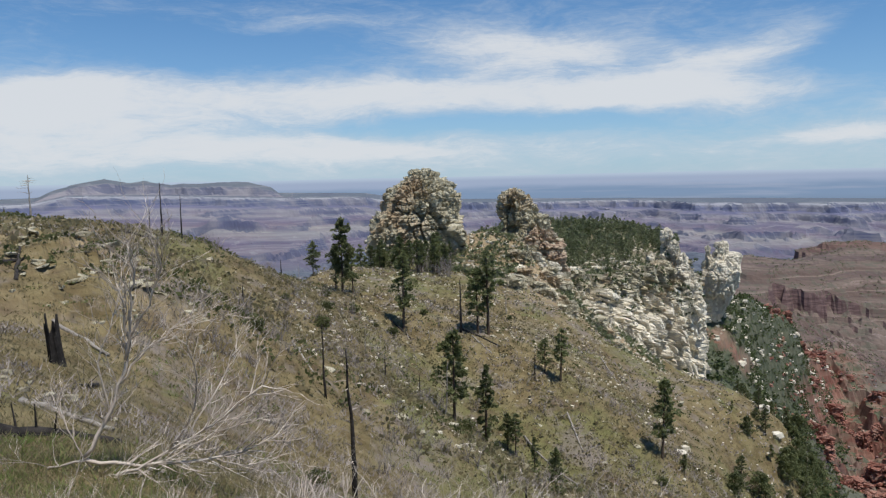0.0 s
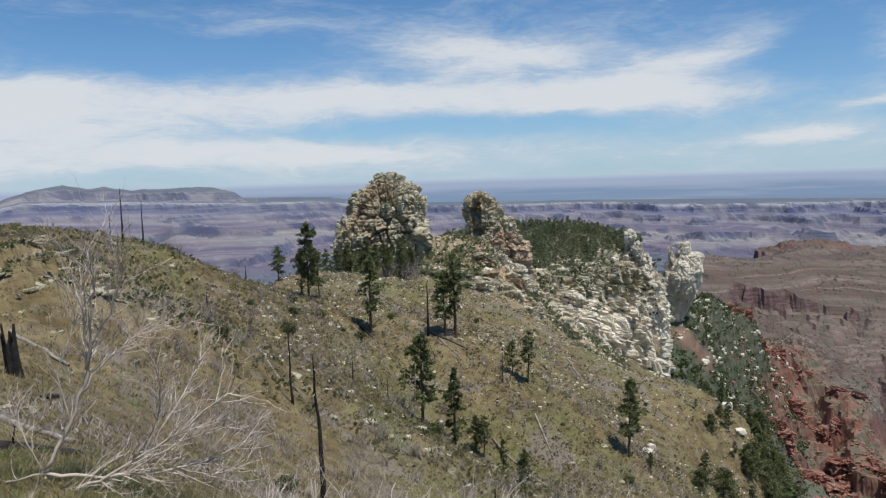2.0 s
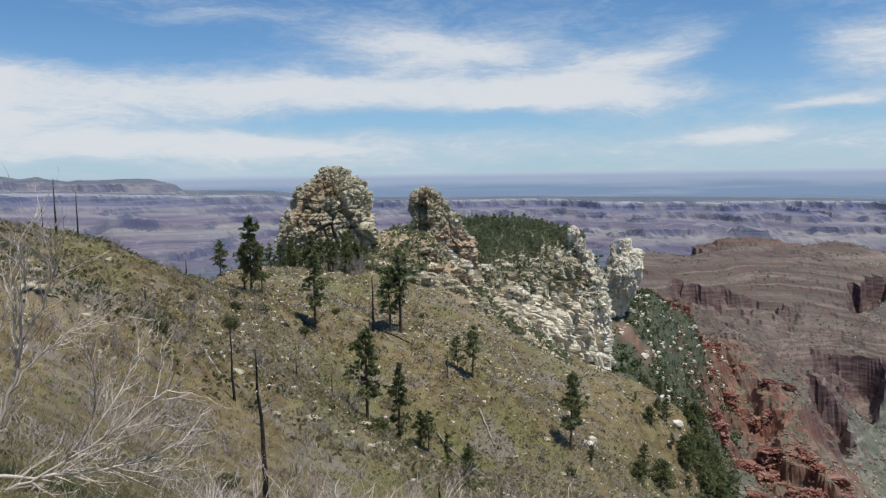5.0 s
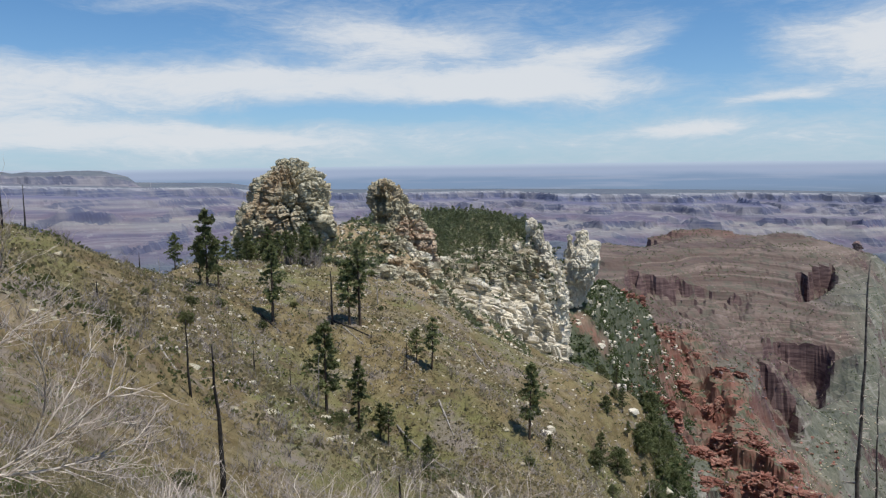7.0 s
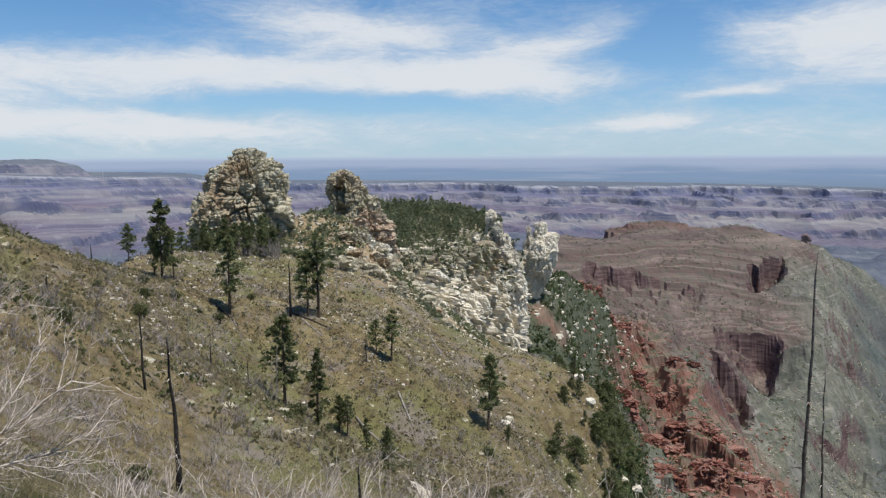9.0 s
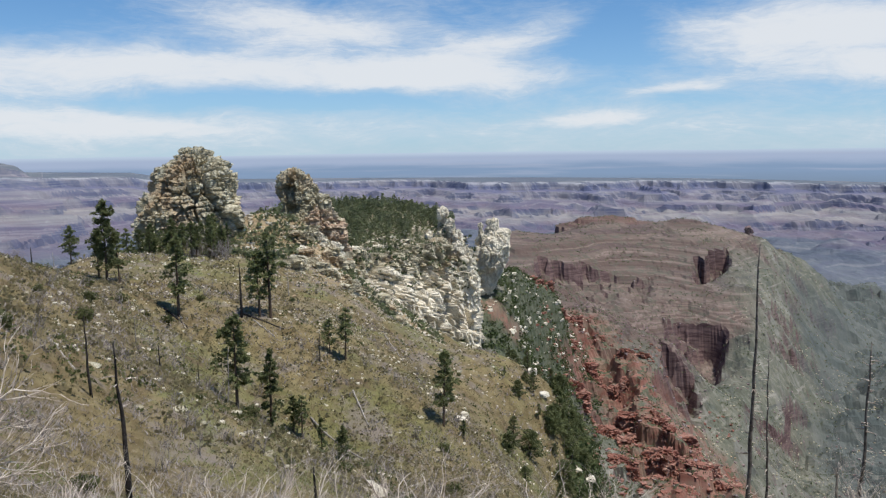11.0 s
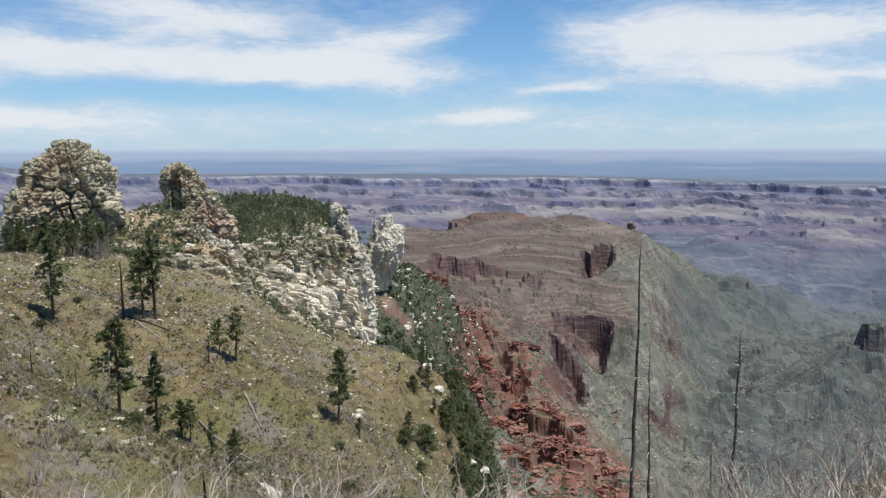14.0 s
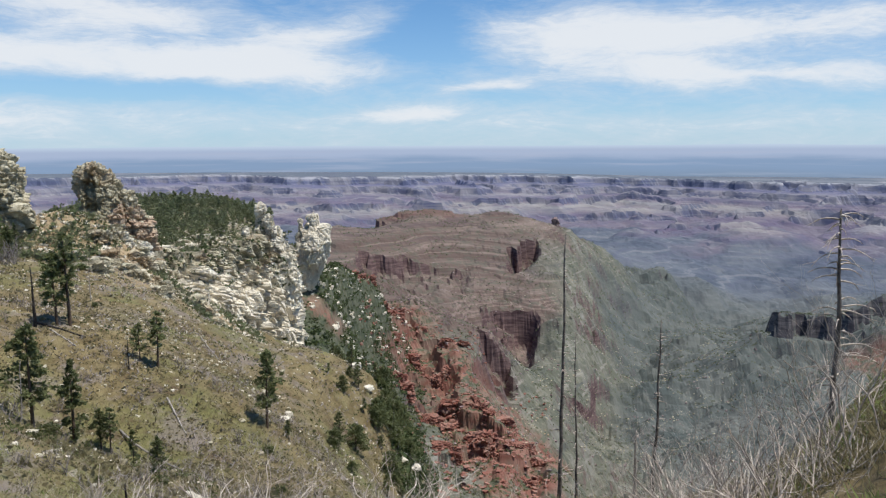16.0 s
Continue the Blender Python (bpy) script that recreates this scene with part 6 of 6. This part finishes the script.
# scrub rooted in the cracks of the cliff, thickest near its brow
pick = np.random.RandomState(16).rand(len(face_v)) < 0.034 * step(face_v + 0.35 * fbm(face_pts / 8.0, 3, 130), 0.42, 0.85)
clumps("cliff_scrub", "dark scrub rooted in the cracks of the pale cliff", *face_pts[pick].T, np.random.RandomState(17).uniform(0.5, 1.5, pick.sum()), JUNIPER, 131, 9)
x, y, z, isn, ist, isc, d = spread(5000, (9.5, 19), (330, 560), 97)
isc = isc & (in_fan(x, y, z) < 0.3)
clumps("talus_brush", "dense dark green brush on the talus slope", x[isc], y[isc], z[isc], np.random.RandomState(9).uniform(0.7, 2.0, isc.sum()), JUNIPER, 98)
x, y, z, isn, ist, isc, d = spread(5200, (5, 20), (150, 345), 127)
ok = (np.degrees(np.arctan2(x, y)) + 1.2 * fbm(np.stack([x, y], -1) / 12.0, 3, 128) > 17.0 - 8.0 * (d - 156) / 130.0) & (in_fan(x, y, z) < 0.3) & ~ist
clumps("gully_brush", "bushy green oak and juniper scrub along the edge of the slope", x[ok], y[ok], z[ok], np.random.RandomState(15).uniform(0.5, 1.9, ok.sum()), JUNIPER, 129, 12)
x, y, z, isn, ist, isc, d = spread(2800, (16, 31), (215, 460), 121)
isc = isc & (fbm(np.stack([x, y], -1) / 15.0, 3, 122) > -0.05)
clumps("ledge_brush", "olive brush between the red ledges", x[isc], y[isc], z[isc], np.random.RandomState(14).uniform(0.4, 1.5, isc.sum()), LEAF, 123, 8)
x, y, z, isn, ist, isc, d = spread(30000, (9, 55), (300, 1700), 91, 0.75)
ok = isc & (fbm(np.stack([x, y], -1) / 60.0, 3, 92) > -0.3) & (in_fan(x, y, z) < 0.3)
clumps("canyon_scrub", "dark scrub dotted over red and grey canyon slopes", x[ok], y[ok], z[ok], np.random.RandomState(7).uniform(0.5, 1.5, ok.sum()) * (d[ok] / 450.0) ** 0.5, WOODS, 93, 5)

x, y, z, isn, ist, isc, d = spread(15000, (-42, 20), (58, 215), 99, 0.7)
dry = fbm(np.stack([x, y], -1) / 12.0, 3, 100)
ok = isn & (dry > -0.25)
clumps("dead_litter", "low grey dead brush and litter on the slope", x[ok], y[ok], z[ok], np.random.RandomState(11).uniform(0.15, 0.75, ok.sum()), STRAW, 102, 5)
ok = isn & (dry < -0.35)
clumps("low_scrub", "low olive scrub dotted over the slope", x[ok], y[ok], z[ok], np.random.RandomState(12).uniform(0.2, 0.6, ok.sum()), LEAF, 103, 5)

# ---------------- grass ----------------


def tufts(name, label, x, y, z, d, mat, seed, blades, tall):
    rs_ = np.random.RandomState(seed)
    n = len(x)
    h = tall * rs_.uniform(0.5, 1.3, (n, 1, 1)) * (1 + np.minimum(d, 120)[:, None, None] / 150.0)
    base = np.stack([x, y, z], -1)[:, None] + rs_.normal(0, 0.10, (n, blades, 3)) * np.array((1, 1, 0)) * (1 + d[:, None, None] / 40.0)
    lean = rs_.normal(0, 0.9, (n, blades, 3)) * np.array((1, 1, 0)) + np.array((0, 0, 0.8))
    tip = base + lean * h * rs_.uniform(0.5, 1.1, (n, blades, 1))
    wide = rs_.normal(0, 1, (n, blades, 3)) * np.array((1, 1, 0.1))
    wide *= 0.007 * (1 + d[:, None, None] / 10.0) / (np.linalg.norm(wide, axis=-1, keepdims=True) + 1e-6)
    v = np.stack([base - wide - (0, 0, 0.06), base + wide - (0, 0, 0.06), tip], 2).reshape(-1, 3)
    return tagged(new(name, mesh_of(name, v, np.arange(len(v)).reshape(-1, 3), mat)), label, "grass", kind="stuff")


x, y, z, isn, ist, isc, d = spread(90000, (-44, 56), (6, 150), 81, 0.42)
ok = isn
tufts("dry_grass", "dry straw-coloured bunch grass", x[ok], y[ok], z[ok], d[ok], STRAW, 83, 3, 0.15)
x, y, z, isn, ist, isc, d = spread(26000, (-44, 20), (22, 190), 87, 0.6)
ok = isn & (fbm(np.stack([x, y], -1) / 8.0, 4, 88) > 0.12)
tufts("grey_brushwood", "thin grey dead brushwood in patches on the slope", x[ok], y[ok], z[ok], d[ok], BRUSH, 89, 5, 0.30)
x, y, z, isn, ist, isc, d = spread(16000, (-44, 56), (5, 120), 84, 0.7)
ok = isn & ((fbm(np.stack([x, y], -1) / 11.0, 3, 85) > 0.32) | ((np.degrees(np.arctan2(x, y)) < -33) & (d < 17)))
tufts("green_grass", "fresh green grass in patches", x[ok], y[ok], z[ok], d[ok], FRESH, 86, 7, 0.14)

for nm, lb, mt, cnt, sd, rng_a in (("rim_grass", "dry tufted grass on the rim by the viewpoint", STRAW, 5200, 131, (36, 57)), ("rim_green", "fresh green grass on the rim by the viewpoint", FRESH, 2600, 132, (39, 57)),
                                   ("slope_green", "bright green grass below the bare shrubs", FRESH, 1600, 133, (-45, -31)), ("slope_straw", "straw grass below the bare shrubs", STRAW, 7000, 134, (-45, -10))):
    x, y, z, isn, ist, isc, d = spread(cnt, rng_a, (2.6, 15) if rng_a[0] > 0 else (7, 17), sd, 0.8)
    ok = isn & (fbm(np.stack([x, y], -1) / 2.2, 3, sd) > -0.2)
    tufts(nm, lb, x[ok], y[ok], z[ok], d[ok], mt, sd + 10, 6, 0.12)


def green_shrub(seed):
    rs_ = np.random.RandomState(seed)
    pts = rs_.normal(0, 1, (420, 3))
    pts /= np.linalg.norm(pts, axis=1)[:, None]
    pts = pts * rs_.uniform(0.55, 1.0, (420, 1)) * np.array((0.55, 0.55, 0.45)) * (1 + 0.3 * np.sin(pts[:, :1] * 5 + seed)) + (0, 0, 0.45)
    ax = rs_.normal(0, 1, (420, 3))
    ax /= np.linalg.norm(ax, axis=1)[:, None]
    root = tagged(new("green_shrub"), "low green leafy shrub on the slope", "shrub", "green shrubs")
    part("foliage", mesh_of("foliage", *sprays(pts, ax, 0.11, rs_), LEAF), root)
    tagged(part("branching", mesh_of("branching", *tubes(bush_segs(0.7, 5, 0.6, seed, depth=1), 3), BARK), root), kind="stuff")
    return root


GREENS = [green_shrub(i) for i in range(3)]
for a, d, h in ((-20.5, 38, 1.2), (-24.5, 66, 1.3)):
    set_bush(GREENS, a, d, h)
for _ in range(34):
    set_bush(GREENS, rng.uniform(-30, 17), rng.uniform(60, 180), rng.uniform(0.7, 2.0))
